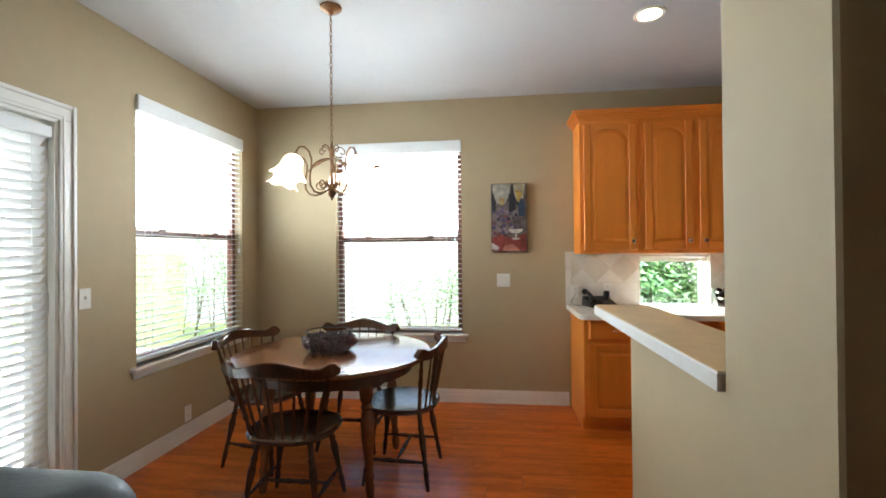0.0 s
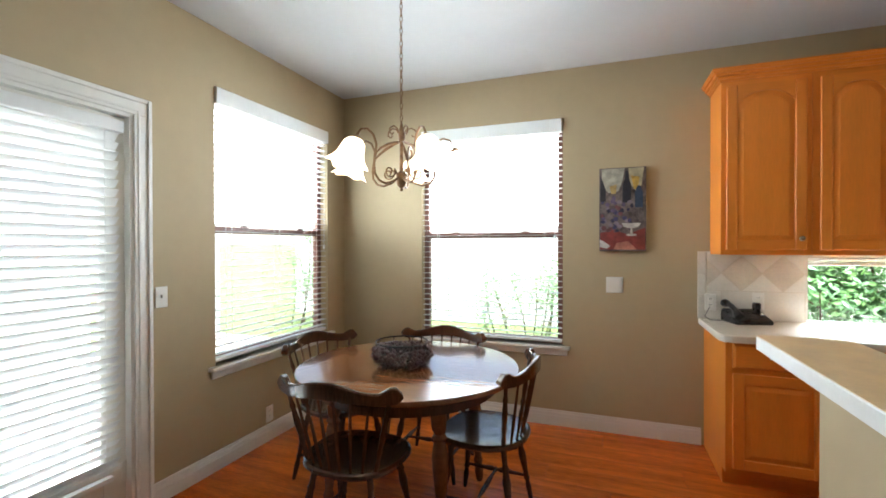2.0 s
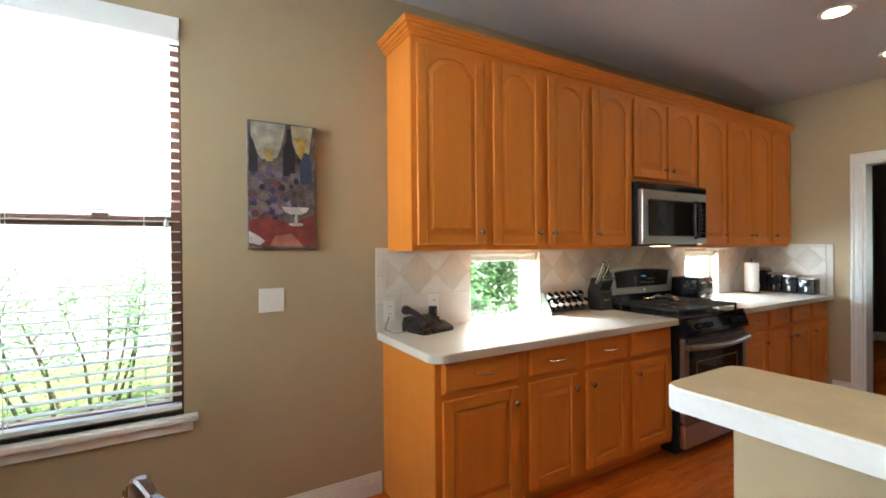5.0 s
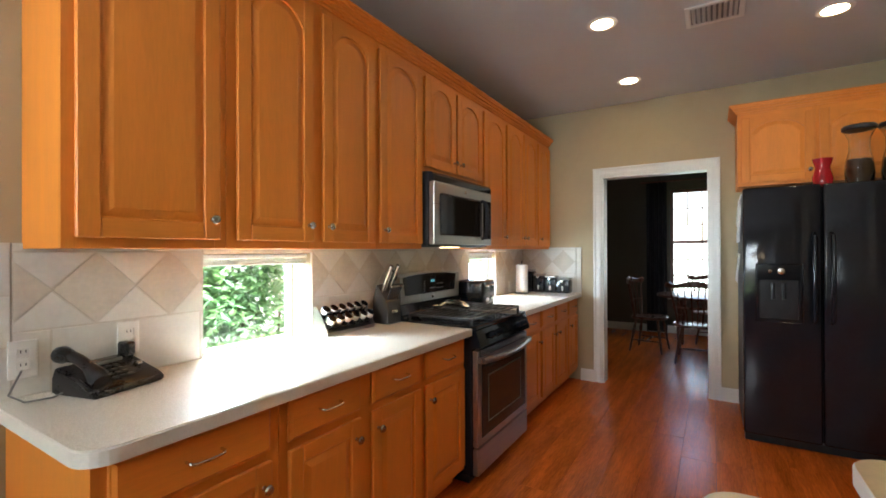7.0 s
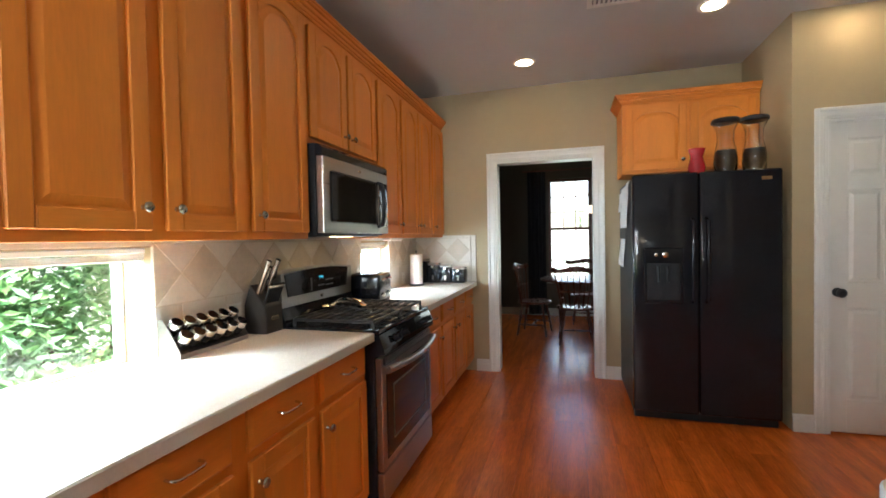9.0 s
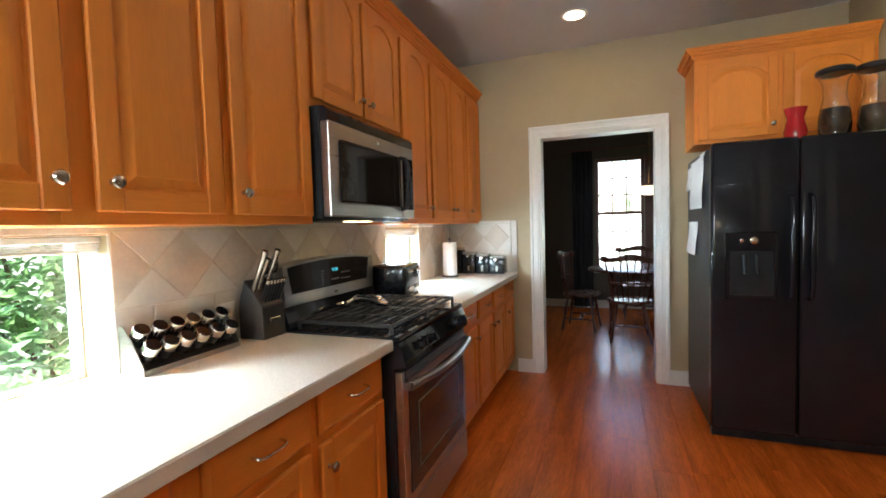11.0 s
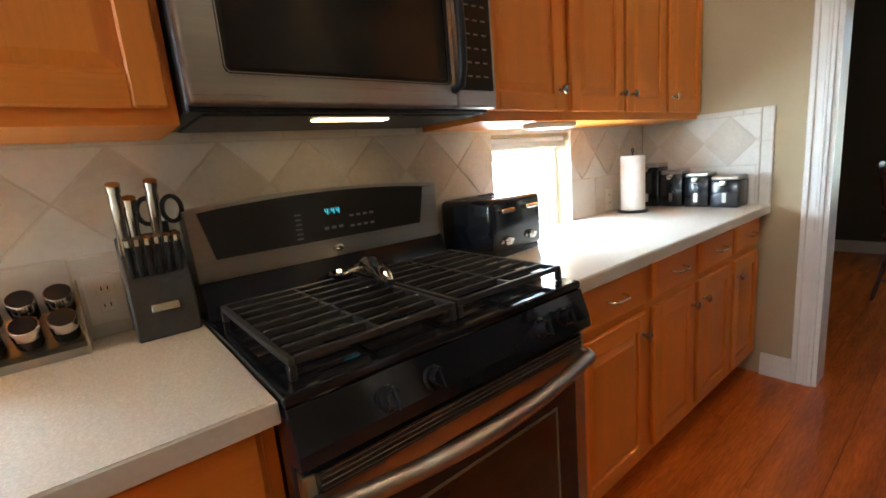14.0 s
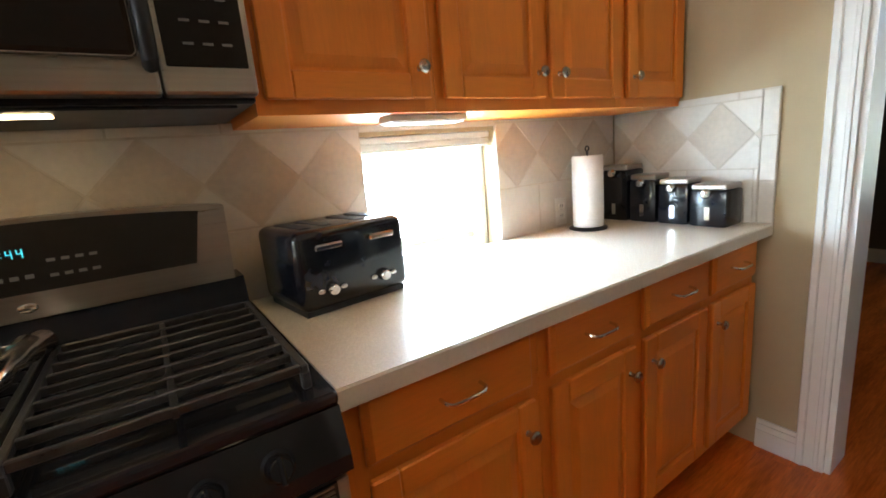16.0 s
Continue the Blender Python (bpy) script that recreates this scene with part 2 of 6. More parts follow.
def holed(u0, u1, w0, w1, v0, v1, holes, m):
    """A wall slab with openings that go through it; holes are (u0, u1, w0, w1)."""
    us = sorted({u0, u1, *[h[i] for h in holes for i in (0, 1)]})
    ws = sorted({w0, w1, *[h[i] for h in holes for i in (2, 3)]})
    us, ws = [u for u in us if u0 <= u <= u1], [w for w in ws if w0 <= w <= w1]

    def full(i, j):
        if not (0 <= i < len(us) - 1 and 0 <= j < len(ws) - 1):
            return False
        cu, cw = (us[i] + us[i + 1]) / 2, (ws[j] + ws[j + 1]) / 2
        return not any(h[0] < cu < h[1] and h[2] < cw < h[3] for h in holes)
    bm = B()
    q = lambda *ps: bm.faces.new([bm.verts.new(p) for p in ps])
    for i in range(len(us) - 1):
        for j in range(len(ws) - 1):
            if not full(i, j):
                continue
            a, b, c, d = us[i], us[i + 1], ws[j], ws[j + 1]
            q((a, v0, c), (b, v0, c), (b, v0, d), (a, v0, d))
            q((a, v1, c), (a, v1, d), (b, v1, d), (b, v1, c))
            if not full(i - 1, j): q((a, v0, c), (a, v0, d), (a, v1, d), (a, v1, c))
            if not full(i + 1, j): q((b, v0, c), (b, v1, c), (b, v1, d), (b, v0, d))
            if not full(i, j - 1): q((a, v0, c), (a, v1, c), (b, v1, c), (b, v0, c))
            if not full(i, j + 1): q((a, v0, d), (b, v0, d), (b, v1, d), (a, v1, d))
    bmesh.ops.remove_doubles(bm, verts=bm.verts, dist=1e-5)
    return swap(bm, m)


# ---- large structure ----
BW = (-1.545, -0.350, 0.625, 2.40)    # back window opening: x0, x1, z0, z1
LW = (2.45, 3.635, 0.655, 2.41)       # west window opening: y0, y1, z0, z1
LD = (1.13, 1.944, 0.0, 2.09)         # patio door opening
K1 = (1.205, 1.780, 0.875, 1.325)      # kitchen window over the counter
K2 = (3.525, 4.066, 0.875, 1.315)        # second kitchen window
KD = (2.118, 3.048, 0.0, 2.078)        # doorway to the dining room
DW1 = (1.99, 2.68, 0.62, 2.30)        # dining room windows
DW2 = (1.17, 1.86, 0.62, 2.30)
PD = (0.035, 0.735, 0.0, 2.060)        # pantry door

wall_north = solid("wall_north", holed(-2.48, 8.25, 0, H, 0, -0.15, [BW, K1, K2], facing("S", YN)), WALL, "beige painted wall with windows over the counter", "wall", kind="structure")
wall_west = solid("wall_west", holed(-3.1, YN, 0, H, 0, -0.15, [LW, LD], facing("E", XW)), WALL, "beige painted wall with window and patio door", "wall", kind="structure")
wall_east = solid("wall_east", holed(0.93, YN, 0, H, 0, -0.13, [KD], facing("W", XE)), WALL, "beige painted wall with a cased doorway", "wall", kind="structure")
wall_alcove = solid("wall_alcove", boxb(3.92, XE, 0.81, 0.93, 0, H), WALL, "beige side wall of the refrigerator alcove", "wall", kind="structure")
wall_pantry = solid("wall_pantry", holed(-1.5, 0.81, 0, H, 0, -0.12, [PD], facing("W", 3.92)), WALL, "beige wall with a white pantry door", "wall", kind="structure")
solid("wall_pantry_back", boxb(4.35, 4.45, -1.5, 0.81, 0, H), WALL, "plain closet back wall", "wall", kind="structure")
solid("wall_kitchen_south", boxb(1.59, 4.35, -1.62, -1.5, 0, H), WALL, "plain beige kitchen wall", "wall", kind="structure")
solid("wall_column", boxb(0.440, 0.617, 0.58, 0.90, 0, H, 0.006), WALL, "beige wall end beside the breakfast bar", "wall", kind="structure")
solid("wall_bar_back", boxb(0.617, 1.59, 0.58, 0.70, 0, H), WALL, "beige wall behind the peninsula", "wall", kind="structure")
# these two walls are added out of view to keep the living room dark
solid("wall_living_east", boxb(1.47, 1.59, -3.1, 0.58, 0, H), WALL, "plain added beige wall, out of view", "wall", kind="structure")
solid("wall_south", boxb(-2.48, 1.59, -3.22, -3.1, 0, H), WALL, "plain added beige wall, out of view", "wall", kind="structure")
solid("wall_knee", boxb(0.588, 0.668, 0.90, 2.063, 0, 1.048, 0.004), WALL, "beige half wall under the bar top", "wall", kind="structure")
solid("wall_dining_east", holed(0.2, YN, 0, H, 0, -0.15, [DW1, DW2], facing("W", XD)), DARKWALL, "dining room wall with windows, coloured dark for dimness", "wall", kind="structure")
solid("wall_dining_south", boxb(4.92, 8.1, 0.08, 0.2, 0, H), DARKWALL, "dining room wall, coloured dark for dimness", "wall", kind="structure")
solid("wall_dining_north", boxb(4.925, 8.1, 3.85, 3.896, 0, H), DARKWALL, "dining room wall, coloured dark for dimness", "wall", kind="structure")
solid("wall_dining_west", holed(0.2, 3.85, 0, H, 0, -0.02, [KD], facing("E", 4.945)), DARKWALL, "dining room wall around the doorway, coloured dark for dimness", "wall", kind="structure")
solid("ceiling", boxb(-2.48, 8.25, -3.22, 4.05, H, H + 0.12), CEIL, "white textured ceiling", "ceiling", kind="structure")
floor = solid("floor", boxb(-2.48, 8.25, -3.22, 4.05, -0.12, -0.009), SUBFLOOR, "red-brown wood laminate floor", "floor", kind="structure")

# ---- trim ----
def baseboard(u0, u1, m, material=TRIM):
    bm = B()
    for w0, w1, v in ((0.0, 0.075, 0.016), (0.075, 0.100, 0.013), (0.100, 0.118, 0.008)):
        box(bm, u0, u1, 0.0, v, w0 + 0.0005, w1)
    return solid("baseboard", swap(bm, m), material, "white moulded baseboard along the wall", "baseboard", "baseboards", "structure")


for u0, u1, f in ((-2.317, 0.595, facing("S", YN)), (2.034, 3.90, facing("E", XW)), (-3.1, 1.04, facing("E", XW)),
                  (3.130, 3.262, facing("W", XE)), (0.93, 2.036, facing("W", XE)), (0.811, 0.93, facing("W", 3.92)), (-1.5, -0.042, facing("W", 3.92)),
                  (0.22, 3.85, facing("W", XD)), (4.95, 8.08, facing("S", 3.85)), (0.90, 2.063, facing("W", 0.588)), (0.58, 0.90, facing("W", 0.440))):
    baseboard(u0, u1, f)


def casing(name, hole, m, label, width=0.082, bottom=0.0):
    """A moulded frame round an opening: two legs and a head, each with a raised outer band."""
    u0, u1, w0, w1 = hole
    t = thing(name, m @ Vector(((u0 + u1) / 2, 0, w0)), label, "door frame", kind="structure")
    for nm, s in (("left_leg", 0), ("right_leg", 1)):
        bm = B()
        a, b = (u0 - width, u0) if s == 0 else (u1, u1 + width)
        box(bm, a, b, 0.0, 0.014, bottom, w1, 0.003)
        o = (a, a + 0.024) if s == 0 else (b - 0.024, b)
        box(bm, o[0], o[1], 0.012, 0.023, bottom, w1 + width, 0.004)
        i = (b - 0.030, b - 0.016) if s == 0 else (a + 0.016, a + 0.030)
        box(bm, i[0], i[1], 0.012, 0.018, bottom, w1 + 0.02, 0.002)
        part(nm, swap(bm, m), TRIM, t)
    bm = B()
    box(bm, u0 - width, u1 + width, 0.0, 0.014, w1, w1 + width, 0.003)
    box(bm, u0 - width + 0.024, u1 + width - 0.024, 0.012, 0.023, w1 + width - 0.024, w1 + width, 0.004)
    box(bm, u0 - 0.016, u1 + 0.016, 0.012, 0.018, w1 + 0.016, w1 + 0.030, 0.002)
    part("head", swap(bm, m), TRIM, t)
    return t


def lining(t, hole, depth, m, th=0.018):
    u0, u1, w0, w1 = hole
    bm = B()
    box(bm, u0, u0 + th, 0.002, -depth, w0, w1)
    box(bm, u1 - th, u1, 0.002, -depth, w0, w1)
    box(bm, u0 + th, u1 - th, 0.002, -depth, w1 - th, w1)
    part("jamb", swap(bm, m), TRIM, t)


kd = casing("door_frame_1", KD, facing("W", XE), "white cased opening to the dining room")
lining(kd, KD, 0.157, facing("W", XE))
ld = casing("door_frame_2", LD, facing("E", XW), "white moulded frame of the patio door", 0.09)
lining(ld, LD, 0.14, facing("E", XW))
pd = casing("door_frame_3", PD, facing("W", 3.92), "white moulded frame of the pantry door", 0.075)
lining(pd, PD, 0.11, facing("W", 3.92))


# ---- windows ----
def window(name, hole, m, label, sill=True, frame_mat=None, rail=0.5, fw=0.045, grid=(0, 0), pane_v=-0.10):
    u0, u1, w0, w1 = hole
    fm = frame_mat or BRONZE
    t = thing(name, m @ Vector(((u0 + u1) / 2, 0, w0)), label, "window", kind="structure")
    bm = B()
    for a, b, c, d in ((u0, u0 + fw, w0, w1), (u1 - fw, u1, w0, w1), (u0 + fw, u1 - fw, w0, w0 + fw), (u0 + fw, u1 - fw, w1 - fw, w1)):
        box(bm, a, b, pane_v - 0.025, pane_v + 0.03, c, d, 0.003)
    part("window_frame", swap(bm, m), fm, t)
    panes = [(w0 + fw, w1 - fw)]
    if rail:
        wr = w0 + (w1 - w0) * rail
        bm = B()
        box(bm, u0 + fw, u1 - fw, pane_v - 0.02, pane_v + 0.035, wr - 0.022, wr + 0.022, 0.003)
        for k in (0.25, 0.75):
            box(bm, u0 + (u1 - u0) * k - 0.03, u0 + (u1 - u0) * k + 0.03, pane_v + 0.03, pane_v + 0.05, wr + 0.014, wr + 0.032, 0.004)
        part("meeting_rail", swap(bm, m), fm, t)
        panes = [(w0 + fw, wr - 0.022), (wr + 0.022, w1 - fw)]
    for c, d in panes:
        g = part("pane", swap(box(B(), u0 + fw, u1 - fw, pane_v - 0.003, pane_v + 0.003, c, d), m), PANE, t)
        g.visible_shadow = False
        if grid[0]:
            bm = B()
            for i in range(1, grid[0]):
                x = u0 + fw + (u1 - u0 - 2 * fw) * i / grid[0]
                box(bm, x - 0.008, x + 0.008, pane_v - 0.01, pane_v + 0.01, c, d)
            for i in range(1, grid[1]):
                z = c + (d - c) * i / grid[1]
                box(bm, u0 + fw, u1 - fw, pane_v - 0.009, pane_v + 0.009, z - 0.008, z + 0.008)
            part("muntins", swap(bm, m), fm, t)
    if sill:
        bm = box(B(), u0 - 0.055, u1 + 0.055, -0.07, 0.045, w0 - 0.028, w0, 0.008, 2)
        part("window_sill", swap(bm, m), TRIM, t)
        bm = box(B(), u0 - 0.035, u1 + 0.035, 0.0, 0.016, w0 - 0.075, w0 - 0.028, 0.004)
        part("apron", swap(bm, m), TRIM, t)
    return t


window("window_1", BW, facing("S", YN), "brown-framed sash window with a white sill", rail=0.49)
window("window_2", LW, facing("E", XW), "brown-framed sash window with a white sill", rail=0.49)
window("window_3", K1, facing("S", YN), "small white-framed window above the counter", sill=False, frame_mat=TRIM, rail=0, fw=0.012, pane_v=-0.17)
window("window_4", K2, facing("S", YN), "small white-framed window above the counter", sill=False, frame_mat=TRIM, rail=0, fw=0.030)
window("window_5", DW1, facing("W", XD), "divided-light sash window of the dining room", rail=0.5, grid=(3, 3))
window("window_6", DW2, facing("W", XD), "divided-light sash window of the dining room", rail=0.5, grid=(3, 3))


def blind(hole, m, label, tilt=0.0, step=0.046, v=-0.036, valance=0.105, bottom=0.03, width=0.050, outside=False, cords=(0.12, 0.5, 0.88)):
    """A wooden venetian blind: valance, separate slats, ladder cords, bottom rail and a pull cord."""
    u0, u1, w0, w1 = hole
    t = thing("window_blind", m @ Vector(((u0 + u1) / 2, 0, w0)), label, "blind", "window blinds")
    part("valance", swap(box(B(), u0 + 0.003, u1 - 0.003, v - 0.01, v + width / 2 + 0.028, w1 - valance, w1 - 0.002, 0.004), m), BLIND, t)
    bm = box(B(), -(u1 - u0) / 2 + 0.008, (u1 - u0) / 2 - 0.008, -width / 2, width / 2, -0.0015, 0.0015)
    bm.transform(Matrix.Rotation(tilt, 4, "X"))
    bmesh.ops.transform(bm, matrix=m.to_3x3().to_4x4(), verts=bm.verts)
    bmesh.ops.recalc_face_normals(bm, faces=bm.faces)
    me = bpy.data.meshes.new("slat")
    bm.to_mesh(me)
    bm.free()
    me.materials.append(BLIND)
    z = w1 - valance - 0.02
    while z > w0 + bottom + 0.02:
        s = new("slat", me)
        s.parent = t
        s.location = m @ Vector(((u0 + u1) / 2, v, z)) - origin[t]
        z -= step
    part("bottom_rail", swap(box(B(), u0 + 0.008, u1 - 0.008, v - width / 2, v + width / 2, w0 + bottom - 0.010, w0 + bottom + 0.012, 0.003), m), BLIND, t)
    for k in cords:
        x = u0 + (u1 - u0) * k
        bm = B()
        for o in (-width / 2 - 0.001, width / 2 + 0.001):
            box(bm, x - 0.001, x + 0.001, v + o - 0.001, v + o + 0.001, w0 + bottom, w1 - valance)
        part("ladder_cord", swap(bm, m), BLIND, t)
    return t


def pull_cord(t, u, v, w0, w1, m):
    bm = tube(B(), [(u, v, w1), (u + 0.003, v, (w0 + w1) / 2), (u, v, w0)], 0.0015, 5)
    part("pull_cord", swap(bm, m), BLIND, t)
    bm = lathe(B(), [(0.003, 0.0), (0.009, 0.006), (0.010, 0.02), (0.004, 0.04)], 10, Matrix.Translation((u, v, w0 - 0.04)))
    part("cord_tassel", swap(bm, m), BLIND, t)


b1 = blind(BW, facing("S", YN), "open white wooden blind hanging in the back window")
pull_cord(b1, BW[1] - 0.06, 0.006, 1.50, 2.29, facing("S", YN))
b2 = blind(LW, facing("E", XW), "open white wooden blind hanging in the side window")
pull_cord(b2, LW[1] - 0.06, 0.006, 1.42, 2.29, facing("E", XW))
sd = thing("window_reveal", ((K1[0] + K1[1]) / 2, YN + 0.2, K1[2]), "deep white painted reveal of the small window", "window", kind="structure")
for nm, a, b, c, d in (("left_board", K1[0] - 0.02, K1[0], K1[2] - 0.02, K1[3] + 0.02), ("right_board", K1[1], K1[1] + 0.02, K1[2] - 0.02, K1[3] + 0.02), ("head_board", K1[0], K1[1], K1[3], K1[3] + 0.02), ("sill_board", K1[0], K1[1], K1[2] - 0.02, K1[2])):
    part(nm, boxb(a, b, YN + 0.152, YN + 0.19, c, d), TRIM, sd)
# raised blinds folded under the heads of the kitchen windows
for k in (K1, K2):
    t = thing("raised_blind", ((k[0] + k[1]) / 2, YN + 0.05, k[3] - 0.06), "white blind raised to the top of the small window", "blind", "raised blinds")
    part("head_rail", boxb(k[0] + 0.004, k[1] - 0.004, YN + 0.02, YN + 0.065, k[3] - 0.022, k[3] - 0.001, 0.003), BLIND, t)
    for i in range(4):
        part("slat", boxb(k[0] + 0.008, k[1] - 0.008, YN + 0.022, YN + 0.064, k[3] - 0.028 - i * 0.0042, k[3] - 0.0255 - i * 0.0042), BLIND, t)
    part("bottom_rail", boxb(k[0] + 0.008, k[1] - 0.008, YN + 0.022, YN + 0.064, k[3] - 0.052, k[3] - 0.042, 0.003), BLIND, t)

# ---- patio door with its blind ----
FE = facing("E", XW)
pdr = thing("patio_door", (XW - 0.06, 1.54, 0), "white full-glass patio door with a closed wooden blind", "door")
DV = -0.060
bm = B()
for a, b, c, d in ((1.150, 1.265, 0.012, 2.070), (1.815, 1.925, 0.012, 2.070), (1.265, 1.815, 0.012, 0.27), (1.265, 1.815, 1.95, 2.070)):
    box(bm, a, b, DV - 0.022, DV + 0.022, c, d, 0.003)
for a, b, c, d in ((1.262, 1.282, 0.27, 1.95), (1.798, 1.818, 0.27, 1.95), (1.282, 1.798, 0.27, 0.29), (1.282, 1.798, 1.93, 1.95)):
    box(bm, a, b, DV + 0.018, DV + 0.030, c, d, 0.003)
part("door_leaf", swap(bm, FE), DOORW, pdr)
g = part("pane", swap(box(B(), 1.265, 1.815, DV - 0.004, DV + 0.004, 0.27, 1.95), FE), PANE, pdr)
g.visible_shadow = False
for z in (0.25, 1.12, 1.83):
    bm = cyl(B(), (1.934, DV + 0.028, z - 0.05), (1.934, DV + 0.028, z + 0.05), 0.008, seg=10)
    box(bm, 1.900, 1.933, DV + 0.021, DV + 0.025, z - 0.05, z + 0.05)
    part("hinge", swap(bm, FE), TRIM, pdr)
for z, r in ((0.907, 0.028), (1.06, 0.026)):
    bm = lathe(B(), [(0.030, 0.0), (0.030, 0.008), (0.012, 0.012), (0.012, 0.03), (r, 0.045), (r, 0.062), (0.012, 0.072)] if r > 0.027 else [(0.028, 0.0), (0.028, 0.014), (0.022, 0.02), (0.008, 0.022), (0.008, 0.04)], 16,
               Matrix.Translation((1.205, DV + 0.022, z)) @ Matrix.Rotation(radians(-90), 4, "X"))
    part("door_knob" if r > 0.027 else "deadbolt", swap(bm, FE), BLACKM, pdr, "dark bronze", True)
b3 = blind((1.245, 1.868, 0.26, 2.03), FE, "tilted white wooden blind mounted on the patio door", tilt=radians(48), v=0.006, valance=0.06, bottom=0.05, cords=(0.13, 0.87))
part("hold_down_bar", swap(box(B(), 1.245, 1.845, -0.036, -0.004, 0.235, 0.262, 0.003), FE), BLIND, b3)

# ---- pantry door: six raised panels ----
FP = facing("W", 3.92)
pan = thing("pantry_door", (3.96, 0.37, 0), "white six-panel pantry door, closed", "door")
P0, P1 = 0.057, 0.713
bm = box(B(), P0, P1, -0.058, -0.026, 0.010, 2.05, 0.002)
part("door_leaf", swap(bm, FP), DOORW, pan)
mid = (P0 + P1) / 2
sw = 0.095
for a, b, c, d in ((P0, P0 + sw, 0.010, 2.05), (P1 - sw, P1, 0.010, 2.05), (mid - 0.045, mid + 0.045, 0.010, 2.05)):
    part("stile", swap(box(B(), a, b, -0.026, -0.018, c, d, 0.003), FP), DOORW, pan)
for c, d in ((0.010, 0.23), (0.83, 1.00), (1.60, 1.70), (1.93, 2.05)):
    for a, b in ((P0 + sw, mid - 0.045), (mid + 0.045, P1 - sw)):
        part("rail", swap(box(B(), a, b, -0.026, -0.018, c, d, 0.003), FP), DOORW, pan)
for c, d in ((0.23, 0.83), (1.00, 1.60), (1.70, 1.93)):
    for a, b in ((P0 + sw, mid - 0.045), (mid + 0.045, P1 - sw)):
        bm = prism(B(), [(a + 0.012, c + 0.012), (b - 0.012, c + 0.012), (b - 0.012, d - 0.012), (a + 0.012, d - 0.012)], -0.026, -0.018, 0.02)
        part("panel", swap(bm, FP), DOORW, pan)
bm = lathe(B(), [(0.030, 0.0), (0.030, 0.006), (0.012, 0.010), (0.012, 0.03), (0.028, 0.042), (0.030, 0.055), (0.018, 0.068)], 18, Matrix.Translation((P1 - 0.040, -0.018, 0.935)) @ Matrix.Rotation(radians(-90), 4, "X"))
part("door_knob", swap(bm, FP), BLACKM, pan, "dark oil-rubbed bronze knob", True)


# ---- cabinets ----
def arch_top(a, b, top, rise, n=14):
    """The curve of a cathedral arch from b to a: flat shoulders and a round middle."""
    out = []
    for i in range(n + 1):
        s = 1 - 2 * i / n
        u = (a + b) / 2 + s * (b - a) / 2
        k = max(0.0, 1 - (abs(s) / 0.92) ** 2.2)
        out.append((u, top - rise + rise * k ** 0.6))
    return out


def cabinet_door(t, a, b, c, d, v, arch, m):
    """A framed cabinet door with a raised field; arch lifts the field's head into a curve."""
    st = 0.058
    dr = part("door", swap(box(B(), a + 0.004, b - 0.004, v, v + 0.010, c + 0.004, d - 0.004), m), MAPLE, t)
    part("stile", swap(box(B(), a, a + st, v + 0.004, v + 0.020, c, d, 0.004), m), MAPLE, dr)
    part("stile", swap(box(B(), b - st, b, v + 0.004, v + 0.020, c, d, 0.004), m), MAPLE, dr)
    part("bottom_rail", swap(box(B(), a + st, b - st, v + 0.004, v + 0.0195, c, c + st, 0.003), m), MAPLEH, dr)
    rise = min(0.075, (b - a) * 0.22) if arch else 0.0
    ia, ib, ic, idd = a + st, b - st, c + st, d - st
    g = 0.008
    if arch:
        top = arch_top(ia, ib, idd + 0.012, rise)
        head = prism(B(), [(ia, d - 0.001), *top[::-1], (ib, d - 0.001)], v + 0.008, v + 0.0195)
        poly = [(ia + g, ic + g), (ib - g, ic + g), *arch_top(ia + g, ib - g, idd + 0.012 - g, rise)]
    else:
        head = box(B(), ia, ib, v + 0.004, v + 0.0195, idd, d, 0.003)
        poly = [(ia + g, ic + g), (ib - g, ic + g), (ib - g, idd - g), (ia + g, idd - g)]
    part("top_rail", swap(head, m), MAPLEH, dr)
    part("raised_panel", swap(prism(B(), poly, v + 0.0105, v + 0.019, 0.024), m), MAPLE, dr)
    return dr


def knob(parent, u, v, w, m):
    bm = lathe(B(), [(0.008, 0.0), (0.006, 0.004), (0.0055, 0.014), (0.015, 0.020), (0.0165, 0.025), (0.013, 0.030), (0.004, 0.032)], 14, Matrix.Translation((u, v, w)) @ Matrix.Rotation(radians(-90), 4, "X"))
    return part("knob", swap(bm, m), NICKEL, parent, "satin nickel knob", True)


def pull(parent, u, v, w, m, L=0.098):
    pts = [(u - L / 2, v, w), (u - L / 2, v + 0.018, w - 0.001), (u - L / 2 + 0.006, v + 0.026, w - 0.003)]
    pts += [(u + L / 2 * s, v + 0.028 + 0.003 * (1 - s * s), w - 0.004) for s in (-0.7, -0.35, 0, 0.35, 0.7)]
    pts += [(u + L / 2 - 0.006, v + 0.026, w - 0.003), (u + L / 2, v + 0.018, w - 0.001), (u + L / 2, v, w)]
    return part("pull_handle", swap(tube(B(), pts, 0.0042, 8), m), CHROME, parent, "slim bow pull of bright metal", True)


